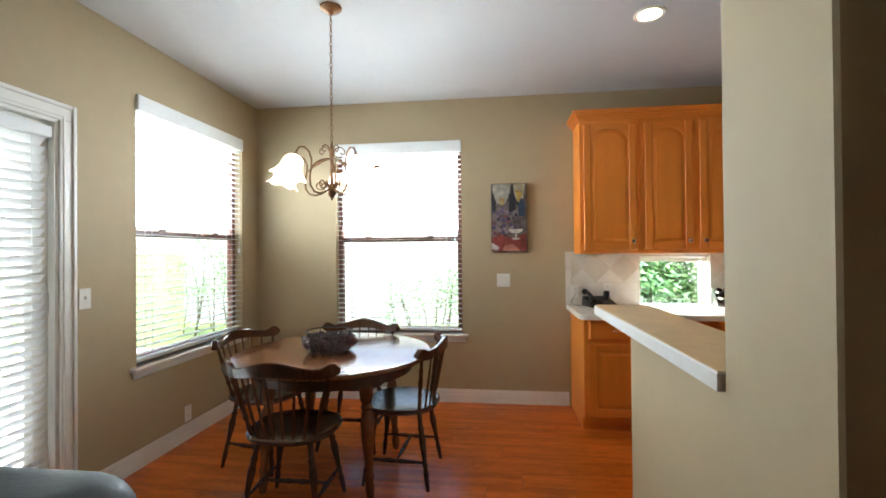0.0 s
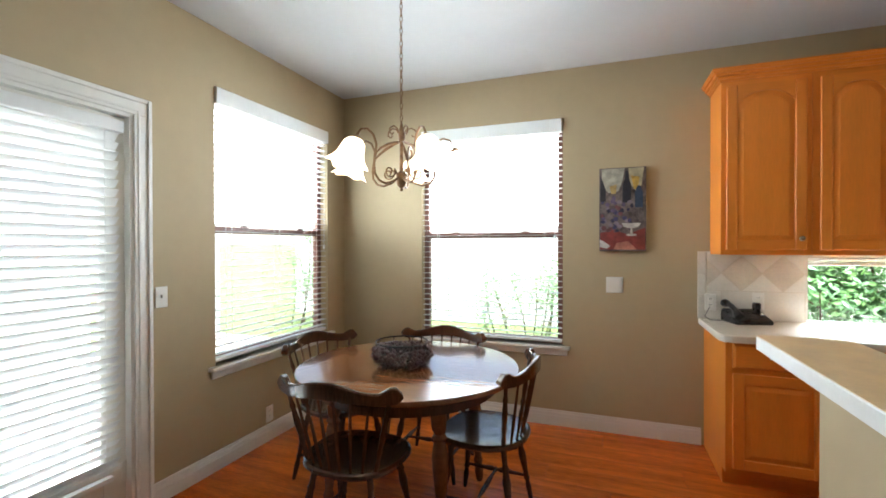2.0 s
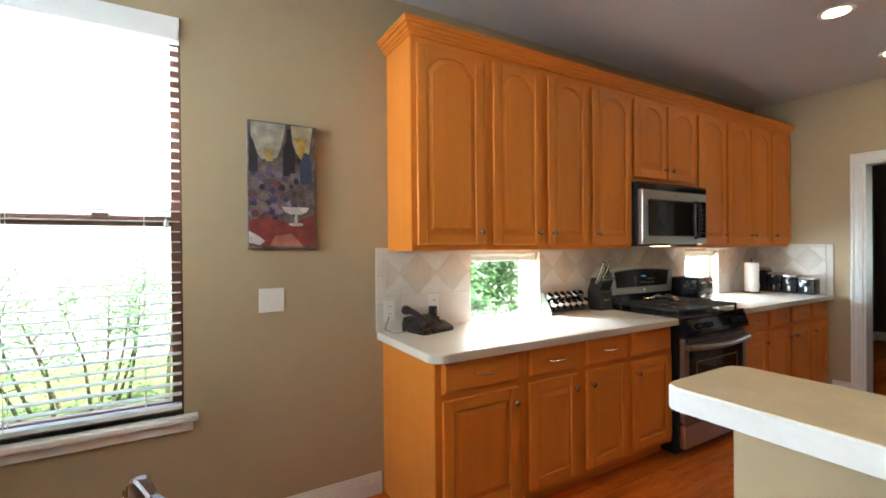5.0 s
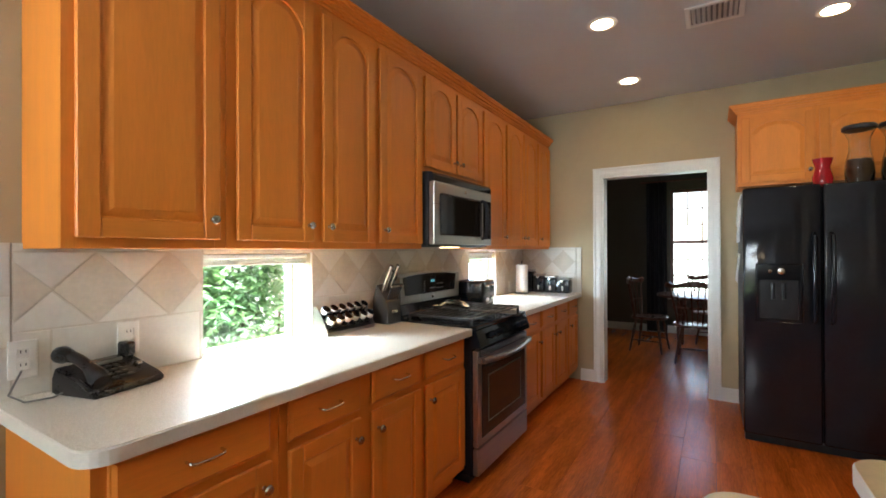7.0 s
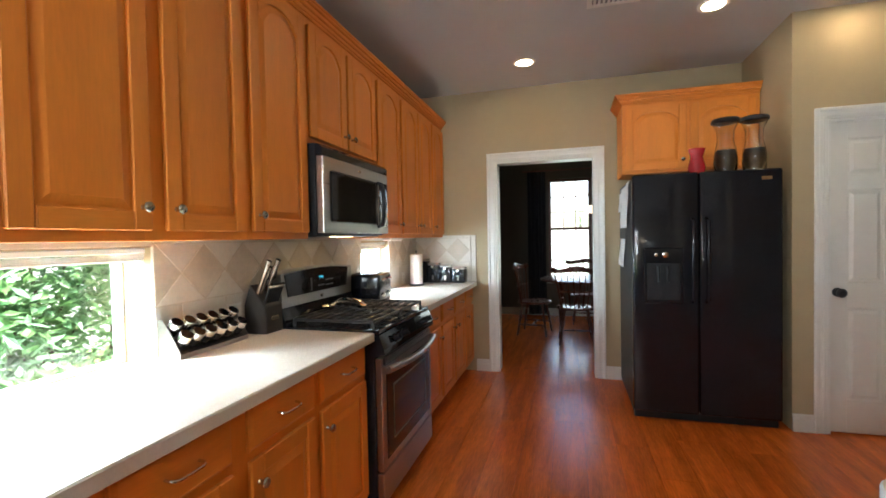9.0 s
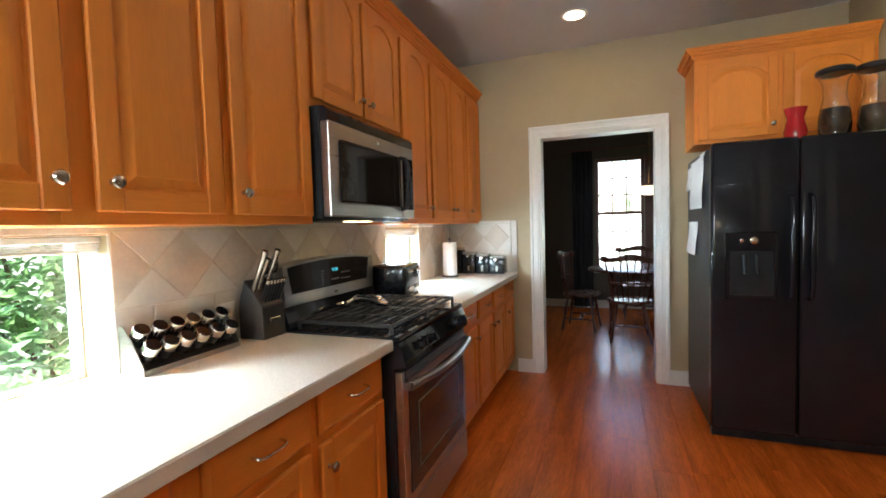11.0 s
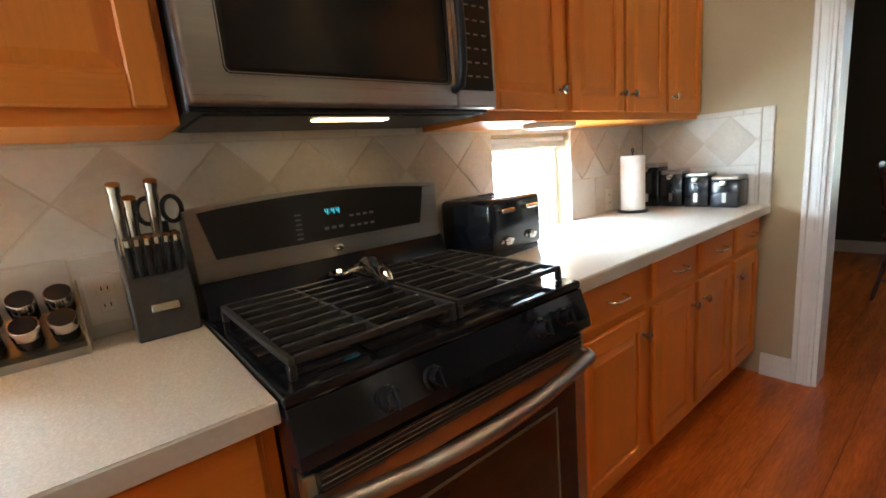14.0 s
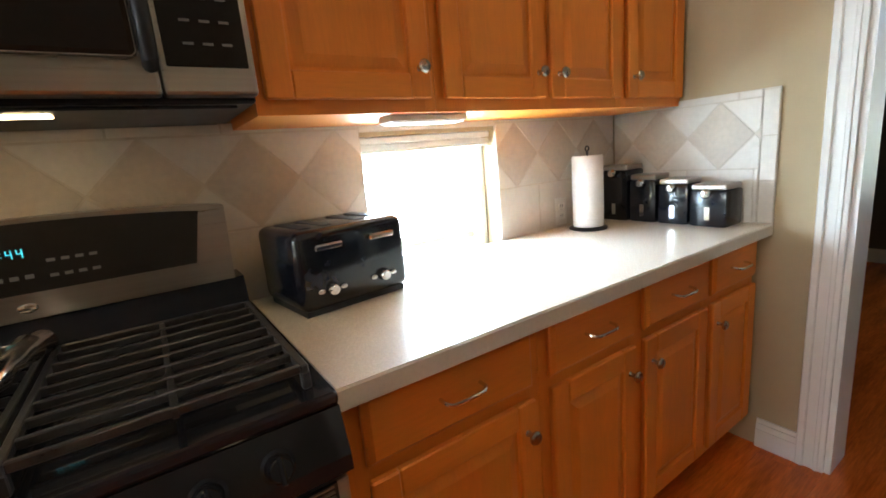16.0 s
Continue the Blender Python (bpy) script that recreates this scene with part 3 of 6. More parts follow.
def cabinet(name, label, u0, u1, w0, w1, depth, m, doors, drawers=(), group="", toe=0.0, lipl=False):
    t = thing(name, m @ Vector(((u0 + u1) / 2, depth / 2, w0)), label, "cabinet", group)
    part("body", swap(box(B(), u0 + 0.001, u1 - 0.001, 0.003, depth - 0.019, w0 + toe, w1), m), MAPLE, t)
    if toe:
        part("toe_kick", swap(box(B(), u0 + 0.001, u1 - 0.001, 0.003, depth - 0.075, w0 + 0.001, w0 + toe), m), MAPLEH, t)
    us = sorted([u for d in doors for u in d[:2]])
    top = drawers[0][3] if drawers else doors[0][3]
    stiles = [(u0 + 0.001, us[0] + 0.012), (us[-1] - 0.012, u1 - 0.001)] + [(us[i] - 0.012, us[i + 1] + 0.012) for i in range(1, len(us) - 1, 2)]
    for i, (a, b) in enumerate(stiles):
        part("face_stile", swap(box(B(), a, b, depth - 0.019, depth - 0.0005 * (i > 1), w0 + toe, w1), m), MAPLE, t)
    rails = [(w0 + toe, doors[0][2] + 0.014), (top - 0.012, w1)] + ([(doors[0][3] - 0.012, drawers[0][2] + 0.012)] if drawers else [])
    for c, d in rails:
        part("face_rail", swap(box(B(), us[0] + 0.012, us[-1] - 0.012, depth - 0.019, depth - 0.001, c, d), m), MAPLEH, t)
    for a, b, c, d, arch, side in doors:
        dr = cabinet_door(t, a, b, c, d, depth + 0.001, arch, m)
        kw = c + 0.07 if arch else d - 0.075
        knob(dr, b - 0.032 if side == "R" else a + 0.032, depth + 0.021, kw, m)
    for a, b, c, d in drawers:
        bm = box(B(), a, b, depth + 0.001, depth + 0.013, c, d, 0.002)
        prism(bm, [(a + 0.004, c + 0.004), (b - 0.004, c + 0.004), (b - 0.004, d - 0.004), (a + 0.004, d - 0.004)], depth + 0.0125, depth + 0.021, 0.010)
        dw = part("drawer_front", swap(bm, m), MAPLEH, t)
        pull(dw, (a + b) / 2, depth + 0.021, (c + d) / 2 + 0.004, m)
    return t


FN = facing("S", YN)
UD, UB, UT = 0.305, 1.348, 2.445
DT, DB = 2.405, 1.378
up = "honey maple wall cabinet with arched %s"
cabinet("wall_cabinet", up % "end door", 0.648, 1.120, UB, UT, UD, FN, [(0.676, 1.090, DB, DT, True, "R")], group="wall cabinets")
cabinet("wall_cabinet", up % "pair of doors", 1.120, 1.945, UB, UT, UD, FN, [(1.155, 1.518, DB, DT, True, "R"), (1.570, 1.925, DB, DT, True, "L")], group="wall cabinets")
cabinet("wall_cabinet", up % "door beside the microwave", 1.945, 2.370, UB, UT, UD, FN, [(1.966, 2.355, DB, DT, True, "L")], group="wall cabinets")
cabinet("wall_cabinet", "short maple wall cabinet above the microwave", 2.370, 3.178, 1.822, UT, UD, FN, [(2.392, 2.762, 1.852, DT, True, "R"), (2.785, 3.158, 1.852, DT, True, "L")], group="wall cabinets")
cabinet("wall_cabinet", up % "door beside the microwave", 3.178, 3.613, UB, UT, UD, FN, [(3.196, 3.594, DB, DT, True, "R")], group="wall cabinets")
cabinet("wall_cabinet", up % "pair of doors", 3.613, 4.395, UB, UT, UD, FN, [(3.635, 4.003, DB, DT, True, "R"), (4.027, 4.378, DB, DT, True, "L")], group="wall cabinets")
cabinet("wall_cabinet", up % "door in the corner", 4.395, 4.786, UB, UT, UD, FN, [(4.413, 4.772, DB, DT, True, "L")], group="wall cabinets")


def crown(name, u0, u1, depth, w, m, left=True, right=False):
    """A crown moulding: stacked, stepping out as it rises, returned at the open ends."""
    t = thing(name, m @ Vector(((u0 + u1) / 2, depth, w)), "maple crown moulding along the cabinet tops", "moulding")
    steps = ((0.0, 0.014, 0.010), (0.012, 0.030, 0.020), (0.028, 0.048, 0.034), (0.046, 0.062, 0.048), (0.060, 0.074, 0.055))
    bm = B()
    for z0, z1, o in steps:
        box(bm, u0 - (o if left else 0), u1 + (o if right else 0), depth - 0.04, depth + o, w + z0, w + z1, 0.002)
    part("front_run", swap(bm, m), MAPLEH, t)
    for flag, a, s in ((left, u0, -1), (right, u1, 1)):
        if flag:
            bm = B()
            for z0, z1, o in steps:
                x0, x1 = sorted((a - s * 0.02, a + s * o))
                box(bm, x0, x1, 0.004, depth - 0.04, w + z0, w + z1, 0.002)
            part("end_return", swap(bm, m), MAPLEH, t)
    return t


crown("crown_moulding", 0.648, 4.786, UD, UT - 0.004, FN)

LDP = 0.592
lo = "maple base cabinet, drawer above %s"
DZ = (0.128, 0.675)
WZ = (0.702, 0.848)


def base(label, u0, u1, spans, sides, m=FN, depth=LDP):
    return cabinet("base_cabinet", label, u0, u1, 0.0, 0.857, depth, m, [(a, b, *DZ, False, s) for (a, b), s in zip(spans, sides)], [(a, b, *WZ) for a, b in spans], "base cabinets", 0.095)


base(lo % "an end door", 0.612, 1.122, [(0.645, 1.085)], "R")
base("honey maple base cabinet, two drawers above two doors", 1.122, 1.942, [(1.152, 1.500), (1.568, 1.920)], "RL")
base(lo % "a panelled door, beside the range", 1.942, 2.372, [(1.964, 2.350)], "L")
base(lo % "a panelled door, beside the range", 3.160, 3.640, [(3.196, 3.612)], "R")
base("honey maple base cabinet, two drawers above two doors", 3.640, 4.428, [(3.668, 4.008), (4.056, 4.410)], "RL")
base(lo % "a panelled door, in the corner", 4.428, 4.786, [(4.446, 4.770)], "L")


def slab(name, x0, x1, y0, y1, z0, z1, label, corners=(), r=0.06, top=None, edge=None):
    """A laminate top with square-cut edge band and chosen corners rounded (as 'NW', 'SE' and so on)."""
    pts = []
    for cx, cy, tag, a0 in ((x1, y1, "NE", 0), (x0, y1, "NW", 90), (x0, y0, "SW", 180), (x1, y0, "SE", 270)):
        if tag in corners:
            ox, oy = cx + (-r if cx == x1 else r), cy + (-r if cy == y1 else r)
            pts += [(ox + r * math.cos(radians(a0 + 15 * k)), oy + r * math.sin(radians(a0 + 15 * k))) for k in range(7)]
        else:
            pts.append((cx, cy))
    t = thing(name, ((x0 + x1) / 2, (y0 + y1) / 2, z0), label, "countertop")
    bm = B()
    n = len(pts)
    lev = ((z0, 0.0), (z1 - 0.003, 0.0), (z1, 0.003))
    cx, cy = (x0 + x1) / 2, (y0 + y1) / 2
    rings = [[bm.verts.new((cx + (px - cx) * (1 - 2 * i / (x1 - x0)), cy + (py - cy) * (1 - 2 * i / (y1 - y0)), z)) for px, py in pts] for z, i in lev]
    for a, b in zip(rings, rings[1:]):
        for i in range(n):
            bm.faces.new((a[i], a[(i + 1) % n], b[(i + 1) % n], b[i]))
    bm.faces.new(rings[0][::-1])
    bm.faces.new(rings[-1])
    part("edge_band", bm, edge or COUNTEREDGE, t)
    bm = B()
    lo_, hi_ = [[bm.verts.new((cx + (px - cx) * (1 - 0.006 / (x1 - x0)), cy + (py - cy) * (1 - 0.006 / (y1 - y0)), z)) for px, py in pts] for z in (z1 - 0.0005, z1 + 0.0015)]
    for i in range(n):
        bm.faces.new((lo_[i], lo_[(i + 1) % n], hi_[(i + 1) % n], hi_[i]))
    bm.faces.new(lo_[::-1])
    bm.faces.new(hi_)
    part("laminate_top", bm, top or COUNTER, t)
    return t


slab("countertop", 0.578, 2.370, 3.252, YN - 0.001, 0.857, CT, "cream laminate countertop with a rounded corner", ("SW",), 0.07)
slab("countertop", 3.146, 4.787, 3.252, YN - 0.001, 0.857, CT, "cream laminate countertop in the corner", ())
slab("bar_top", 0.426, 0.684, 0.902, 2.108, 1.067, 1.108, "raised breakfast bar top of tan laminate", ("NW", "NE"), 0.035, TANTOP, WHITEEDGE)
solid("bar_cap_trim", boxb(0.572, 0.684, 0.902, 2.078, 1.0485, 1.0665, 0.004), TRIM, "white trim under the bar top", "trim", kind="structure")
slab("peninsula_counter", 0.703, 1.450, 0.702, 1.855, 0.857, CT, "lower tan laminate counter of the peninsula", ("NE",), 0.07, TANTOP, WHITEEDGE)
cabinet("base_cabinet", "base cabinet of honey maple under the peninsula", 0.74, 1.80, 0.0, 0.857, 0.71, facing("E", 0.703), [(0.77, 1.25, *DZ, False, "R"), (1.28, 1.77, *DZ, False, "L")], [(0.77, 1.25, *WZ), (1.28, 1.77, *WZ)], "base cabinets", 0.095)

# cabinet over the refrigerator
FF = facing("W", XE)
cabinet("wall_cabinet", "shallow maple wall cabinet above the refrigerator", 0.936, 1.925, 1.838, 2.415, 0.385, FF, [(0.965, 1.420, 1.862, 2.375, True, "R"), (1.445, 1.900, 1.862, 2.375, True, "L")], group="wall cabinets")
crown("crown_moulding", 0.936, 1.925, 0.385, 2.411, FF, False, True)

# ---- range ----
RX0, RX1, RF = 2.374, 3.142, 3.225
rg = thing("gas_range", ((RX0 + RX1) / 2, 3.55, 0), "black and stainless gas range between the counters", "stove")
part("body", boxb(RX0, RX1, RF + 0.03, 3.87, 0.06, 0.885, 0.004), BLACK, rg)
part("base_plinth", boxb(RX0 + 0.03, RX1 - 0.03, RF + 0.07, 3.85, 0.001, 0.06), BLACKM, rg)
bm = box(B(), RX0 - 0.002, RX1 + 0.002, RF + 0.005, 3.86, 0.885, 0.906, 0.006, 2)
part("cooktop", bm, BLACK, rg)
bm = B()
prism(bm, [(RF + 0.005, 0.884), (RF + 0.050, 0.884), (RF + 0.050, 0.775), (RF - 0.022, 0.790), (RF - 0.020, 0.815)], RX0, RX1)
bm.transform(Matrix(((0, 1, 0, 0), (1, 0, 0, 0), (0, 0, 1, 0), (0, 0, 0, 1))))
part("control_panel", bm, BLACK, rg)
for i, u in enumerate((0.215, 0.345, 0.755, 0.868)):
    x = RX0 + (RX1 - RX0) * u
    m4 = Matrix.Translation((x, RF - 0.006, 0.838)) @ Matrix.Rotation(radians(70), 4, "X")
    bm = lathe(B(), [(0.024, 0.0), (0.024, 0.008), (0.019, 0.011), (0.017, 0.030), (0.014, 0.034)], 18, m4)
    k = part("burner_knob", bm, BLACK, rg, "", True)
    bm = box(B(), -0.0035, 0.0035, -0.019, 0.019, 0.033, 0.043, 0.002)
    bm.transform(m4)
    part("knob_grip", bm, BLACK, k)
dv = RF - 0.004
bm = box(B(), RX0 + 0.004, RX1 - 0.004, dv, RF + 0.03, 0.225, 0.770, 0.006, 2)
od = part("oven_door", bm, STEEL, rg, "stainless oven door")
part("oven_glass", boxb(RX0 + 0.052, RX1 - 0.052, dv - 0.003, dv + 0.004, 0.268, 0.690, 0.002), BGLASS, od, "black oven door glass")
ow = part("oven_window", boxb(RX0 + 0.140, RX1 - 0.140, dv - 0.0042, dv - 0.0032, 0.345, 0.605), mat("smoked_oven_window", (0.028, 0.016, 0.010), 0.06, var=0.1, rvar=0.01, spec=0.4), od, "smoky brown window")
bm = B()
for a, b, c, d in ((0.132, 0.140, 0.337, 0.613), (0.628, 0.636, 0.337, 0.613), (0.140, 0.628, 0.337, 0.345), (0.140, 0.628, 0.605, 0.613)):
    box(bm, RX0 + a, RX0 + b, dv - 0.0044, dv - 0.0030, c, d)
part("window_border", bm, mat("pale_border_print", (0.16, 0.13, 0.08), 0.4), ow, "thin pale border")
bm = B()
n = 18
pts = [(RX0 + 0.02 + (RX1 - RX0 - 0.04) * i / n, dv - 0.025 - 0.030 * math.sin(math.pi * i / n), 0.716 - 0.012 * math.sin(math.pi * i / n)) for i in range(n + 1)]
tube(bm, pts, 0.018, 12)
for i in (0, n):
    box(bm, pts[i][0] - 0.012, pts[i][0] + 0.012, pts[i][1], dv + 0.002, 0.700, 0.732, 0.003)
part("oven_handle", bm, STEEL, od, "curved stainless bar handle", True)
# flat black plate stands in for the shade between the louvres
part("vent_recess", boxb(RX0 + 0.024, RX1 - 0.024, dv - 0.003, dv + 0.002, 0.730, 0.7695), BLACKM, od, "black plate for the shade between louvres")
for k in range(4):
    part("vent_louvre", box(B(), RX0 + 0.03, RX1 - 0.03, dv - 0.006 - 0.002 * k, dv + 0.002, 0.7650 - k * 0.0085, 0.7675 - k * 0.0085), STEEL, od, "thin steel louvre")
part("storage_drawer", boxb(RX0 + 0.004, RX1 - 0.004, dv, RF + 0.03, 0.065, 0.215, 0.006, 2), STEEL, rg, "stainless storage drawer")
# back guard with its clock panel and arched top
gy = 3.755
GX0, GX1 = RX0 - 0.008, RX1 - 0.036
bm = B()
top = [(GX0 + (GX1 - GX0) * i / 16, 1.172 + 0.020 * math.sin(math.pi * i / 16) ** 0.8) for i in range(17)]
prism(bm, [(GX0 + 0.006, 0.998), (GX1 - 0.004, 0.998), *top[::-1]], gy, gy + 0.085)
bg = part("back_guard", bm, STEEL, rg, "stainless back guard")
bm = B()
top = [(GX0 + 0.026 + (GX1 - GX0 - 0.080) * i / 16, 1.166 + 0.018 * math.sin(math.pi * i / 16) ** 0.8) for i in range(17)]
prism(bm, [(GX0 + 0.052, 1.050), (GX1 - 0.076, 1.050), *top[::-1]], gy - 0.004, gy + 0.002)
cp = part("clock_panel", bm, BGLASS, bg, "black glass control panel")
bm = B()
prism(bm, [(3.735, 0.9065), (3.86, 0.9065), (3.86, 0.9975), (3.765, 0.9975)], RX0 + 0.002, RX1 - 0.020)
bm.transform(Matrix(((0, 1, 0, 0), (1, 0, 0, 0), (0, 0, 1, 0), (0, 0, 0, 1))))
part("back_riser", bm, BLACK, rg)
CYAN = glow("clock_digits", (0.08, 0.70, 0.85), 0.11)
GREYPRINT = mat("grey_print", (0.16, 0.16, 0.16), 0.5)
cx = (GX0 + GX1) / 2
bm = B()
for i, (dx, segs) in enumerate(((0.0, "bcfg"), (0.015, "bcfg"), (0.030, "bcfg"))):
    x = cx - 0.028 + dx + (0.004 if i else 0)
    for s, (a, b, c, d) in {"f": (0, 0.002, 0.008, 0.016), "g": (0, 0.009, 0.007, 0.009), "b": (0.007, 0.009, 0.008, 0.016), "c": (0.007, 0.009, 0.0, 0.008)}.items():
        box(bm, x + a, x + b, gy - 0.0055, gy - 0.0042, 1.120 + c, 1.120 + d)
for k in (0.004, 0.011):
    box(bm, cx - 0.0165, cx - 0.0150, gy - 0.0055, gy - 0.0042, 1.120 + k, 1.122 + k)
part("clock_digits", bm, CYAN, cp, "blue-green clock digits")
prints = [(cx + 0.045 + i * 0.022, 0.013, 1.075 + k * 0.030, 0.006) for i in range(4) for k in range(2)]
prints += [(cx - 0.115, 0.017, 1.062 + k * 0.013, 0.004) for k in range(6)] + [(cx - 0.035 + k * 0.022, 0.013, 1.078, 0.008) for k in range(3)]
for a, w, c, h in prints:
    part("panel_print", box(B(), a, a + w, gy - 0.0052, gy - 0.0042, c, c + h), GREYPRINT, cp)
bm = lathe(B(), [(0.016, 0), (0.016, 0.003), (0.011, 0.005)], 20, Matrix.Translation((cx, gy - 0.001, 1.022)) @ Matrix.Rotation(radians(90), 4, "X") @ Matrix.Diagonal((1.0, 0.6, 1.0, 1.0)))
part("badge", bm, CHROME, bg, "small oval badge", True)
# burners and grates
cx = (RX0 + RX1) / 2
for bx, by, r in ((0.19, 0.20, 0.050), (0.19, 0.46, 0.042), (0.59, 0.20, 0.050), (0.59, 0.46, 0.042)):
    m4 = Matrix.Translation((RX0 + bx, RF + 0.03 + by - 0.02, 0.906))
    bm = lathe(B(), [(r, 0.0), (r, 0.008), (r * 0.8, 0.012), (r * 0.8, 0.018), (r * 0.6, 0.022)], 20, m4)
    part("burner", bm, IRON, rg, "", True)
for gx0, gx1 in ((RX0 + 0.025, cx - 0.004), (cx + 0.004, RX1 - 0.025)):
    y0, y1 = RF + 0.045, 3.715
    gt = B()
    for x in (gx0 + 0.006, gx1 - 0.006):
        box(gt, x - 0.006, x + 0.006, y0, y1, 0.932, 0.946, 0.002)
    for i in range(9):
        y = y0 + 0.006 + (y1 - y0 - 0.012) * i / 8
        box(gt, gx0 + 0.012, gx1 - 0.012, y - 0.005, y + 0.005, 0.933, 0.947, 0.002)
    mx = (gx0 + gx1) / 2
    box(gt, mx - 0.005, mx + 0.005, y0, y1, 0.930, 0.944, 0.002)
    for x in (gx0 + 0.006, gx1 - 0.006):
        for y in (y0 + 0.006, y1 - 0.006):
            box(gt, x - 0.007, x + 0.007, y - 0.007, y + 0.007, 0.9065, 0.934, 0.002)
    part("grate", gt, IRON, rg, "cast iron grate")

# ---- microwave ----
MX0, MX1, MF = 2.376, 3.170, 3.508
mw = thing("microwave", ((MX0 + MX1) / 2, 3.7, 1.372), "stainless over-the-range microwave with black sides", "microwave")
part("body", boxb(MX0, MX1, MF + 0.040, YN - 0.006, 1.366, 1.818, 0.004), BLACKM, mw)
bm = B()
prism(bm, [(MF + 0.004, 1.759), (MF + 0.004, 1.796), (MF + 0.018, 1.812), (MF + 0.0395, 1.816), (MF + 0.0395, 1.759)], MX0, MX1)
bm.transform(Matrix(((0, 1, 0, 0), (1, 0, 0, 0), (0, 0, 1, 0), (0, 0, 0, 1))))
part("top_grille", bm, BLACK, mw, "black vent grille")
ds = MX1 - 0.150
dm = part("door", boxb(MX0 + 0.002, ds - 0.002, MF, MF + 0.0395, 1.375, 1.757, 0.006, 2), STEEL, mw, "stainless door")
part("door_window", boxb(MX0 + 0.066, ds - 0.024, MF - 0.003, MF + 0.004, 1.430, 1.690, 0.012, 2), BGLASS, dm, "dark glass window")
kp = part("control_strip", boxb(ds, MX1 - 0.001, MF, MF + 0.0395, 1.375, 1.757, 0.006, 2), STEEL, mw)
part("key_pad", boxb(ds + 0.008, MX1 - 0.010, MF - 0.002, MF + 0.004, 1.418, 1.700, 0.004), BGLASS, kp)
for i in range(3):
    for k in range(6):
        part("key_print", box(B(), ds + 0.040 + i * 0.030, ds + 0.056 + i * 0.030, MF - 0.0032, MF - 0.0022, 1.455 + k * 0.036, 1.459 + k * 0.036), GREYPRINT, kp)
hx = ds - 0.012
pts = [(hx, MF, 1.420), (hx, MF - 0.028, 1.427), (hx, MF - 0.040, 1.47), (hx, MF - 0.044, 1.56), (hx, MF - 0.040, 1.645), (hx, MF - 0.028, 1.682), (hx, MF, 1.690)]
part("door_handle", tube(B(), pts, 0.012, 10), BLACKM, dm, "curved black handle", True)
bm = lathe(B(), [(0.017, 0), (0.017, 0.002), (0.012, 0.004)], 20, Matrix.Translation(((MX0 + ds) / 2 + 0.07, MF + 0.0005, 1.727)) @ Matrix.Rotation(radians(90), 4, "X") @ Matrix.Diagonal((1.0, 0.55, 1.0, 1.0)))
part("badge", bm, CHROME, dm, "small oval badge", True)
part("bottom_vent", boxb(MX0 + 0.03, MX1 - 0.03, MF + 0.06, 3.86, 1.3605, 1.367, 0.002), BLACKM, mw)
part("cooktop_lamp", boxb(cx - 0.10, cx + 0.10, MF + 0.10, MF + 0.135, 1.3575, 1.3612), glow("cooktop_lamp_lens", (1.0, 0.72, 0.38), 2.2), mw, "lit lamp strip")

# ---- refrigerator ----
fx, fy0, fy1, fz = 3.892, 0.990, 1.916, 1.765
fr = thing("refrigerator", (4.3, 1.45, 0), "black side-by-side refrigerator with ice dispenser", "refrigerator")
part("body", boxb(fx + 0.075, 4.76, fy0 + 0.006, fy1 - 0.006, 0.03, fz - 0.012, 0.006), BLACKM, fr)
part("toe_grille", boxb(fx + 0.045, fx + 0.09, fy0 + 0.01, fy1 - 0.01, 0.002, 0.055), BLACKM, fr)
sp = 1.488
for nm, a, b in (("freezer_door", sp + 0.003, fy1), ("fridge_door", fy0, sp - 0.003)):
    d = part(nm, boxb(fx, fx + 0.07, a, b, 0.06, fz, 0.016, 3), BLACK, fr, "gloss black door", True)
    h = sp + 0.045 if a > sp else sp - 0.045
    pts = [(fx, h, 0.86), (fx - 0.035, h, 0.875), (fx - 0.048, h, 0.95), (fx - 0.050, h, 1.15), (fx - 0.048, h, 1.35), (fx - 0.035, h, 1.425), (fx, h, 1.44)]
    part("door_handle", tube(B(), pts, 0.013, 10), BLACK, d, "", True)
    if a > sp:
        fd = d
bm = box(B(), fx - 0.004, fx + 0.002, 1.590, 1.845, 0.845, 1.240, 0.006)
dp = part("ice_dispenser", bm, BLACK, fd, "black ice and water dispenser")
bm = box(B(), fx - 0.0055, fx - 0.003, 1.612, 1.823, 0.870, 1.130, 0.004)
part("dispenser_recess", bm, BLACKM, dp)
bm = B()
for y in (1.69, 1.75):
    cyl(bm, (fx - 0.005, y, 1.105), (fx - 0.02, y, 1.00), 0.012, 0.010, 12)
part("dispenser_lever", bm, BLACKM, dp, "", True)
bm = lathe(B(), [(0.020, 0), (0.020, 0.008), (0.013, 0.010)], 18, Matrix.Translation((fx - 0.004, 1.705, 1.190)) @ Matrix.Rotation(radians(-90), 4, "Y"))
part("dispenser_dial", bm, CHROME, dp, "chrome ringed dial", True)
bm = lathe(B(), [(0.010, 0), (0.010, 0.005), (0.006, 0.006)], 14, Matrix.Translation((fx - 0.004, 1.765, 1.190)) @ Matrix.Rotation(radians(-90), 4, "Y"))
part("dispenser_dial", bm, CHROME, dp, "chrome ringed dial", True)
part("badge", boxb(fx - 0.002, fx + 0.001, 1.055, 1.115, 1.690, 1.712), CHROME, fr, "small silver badge")

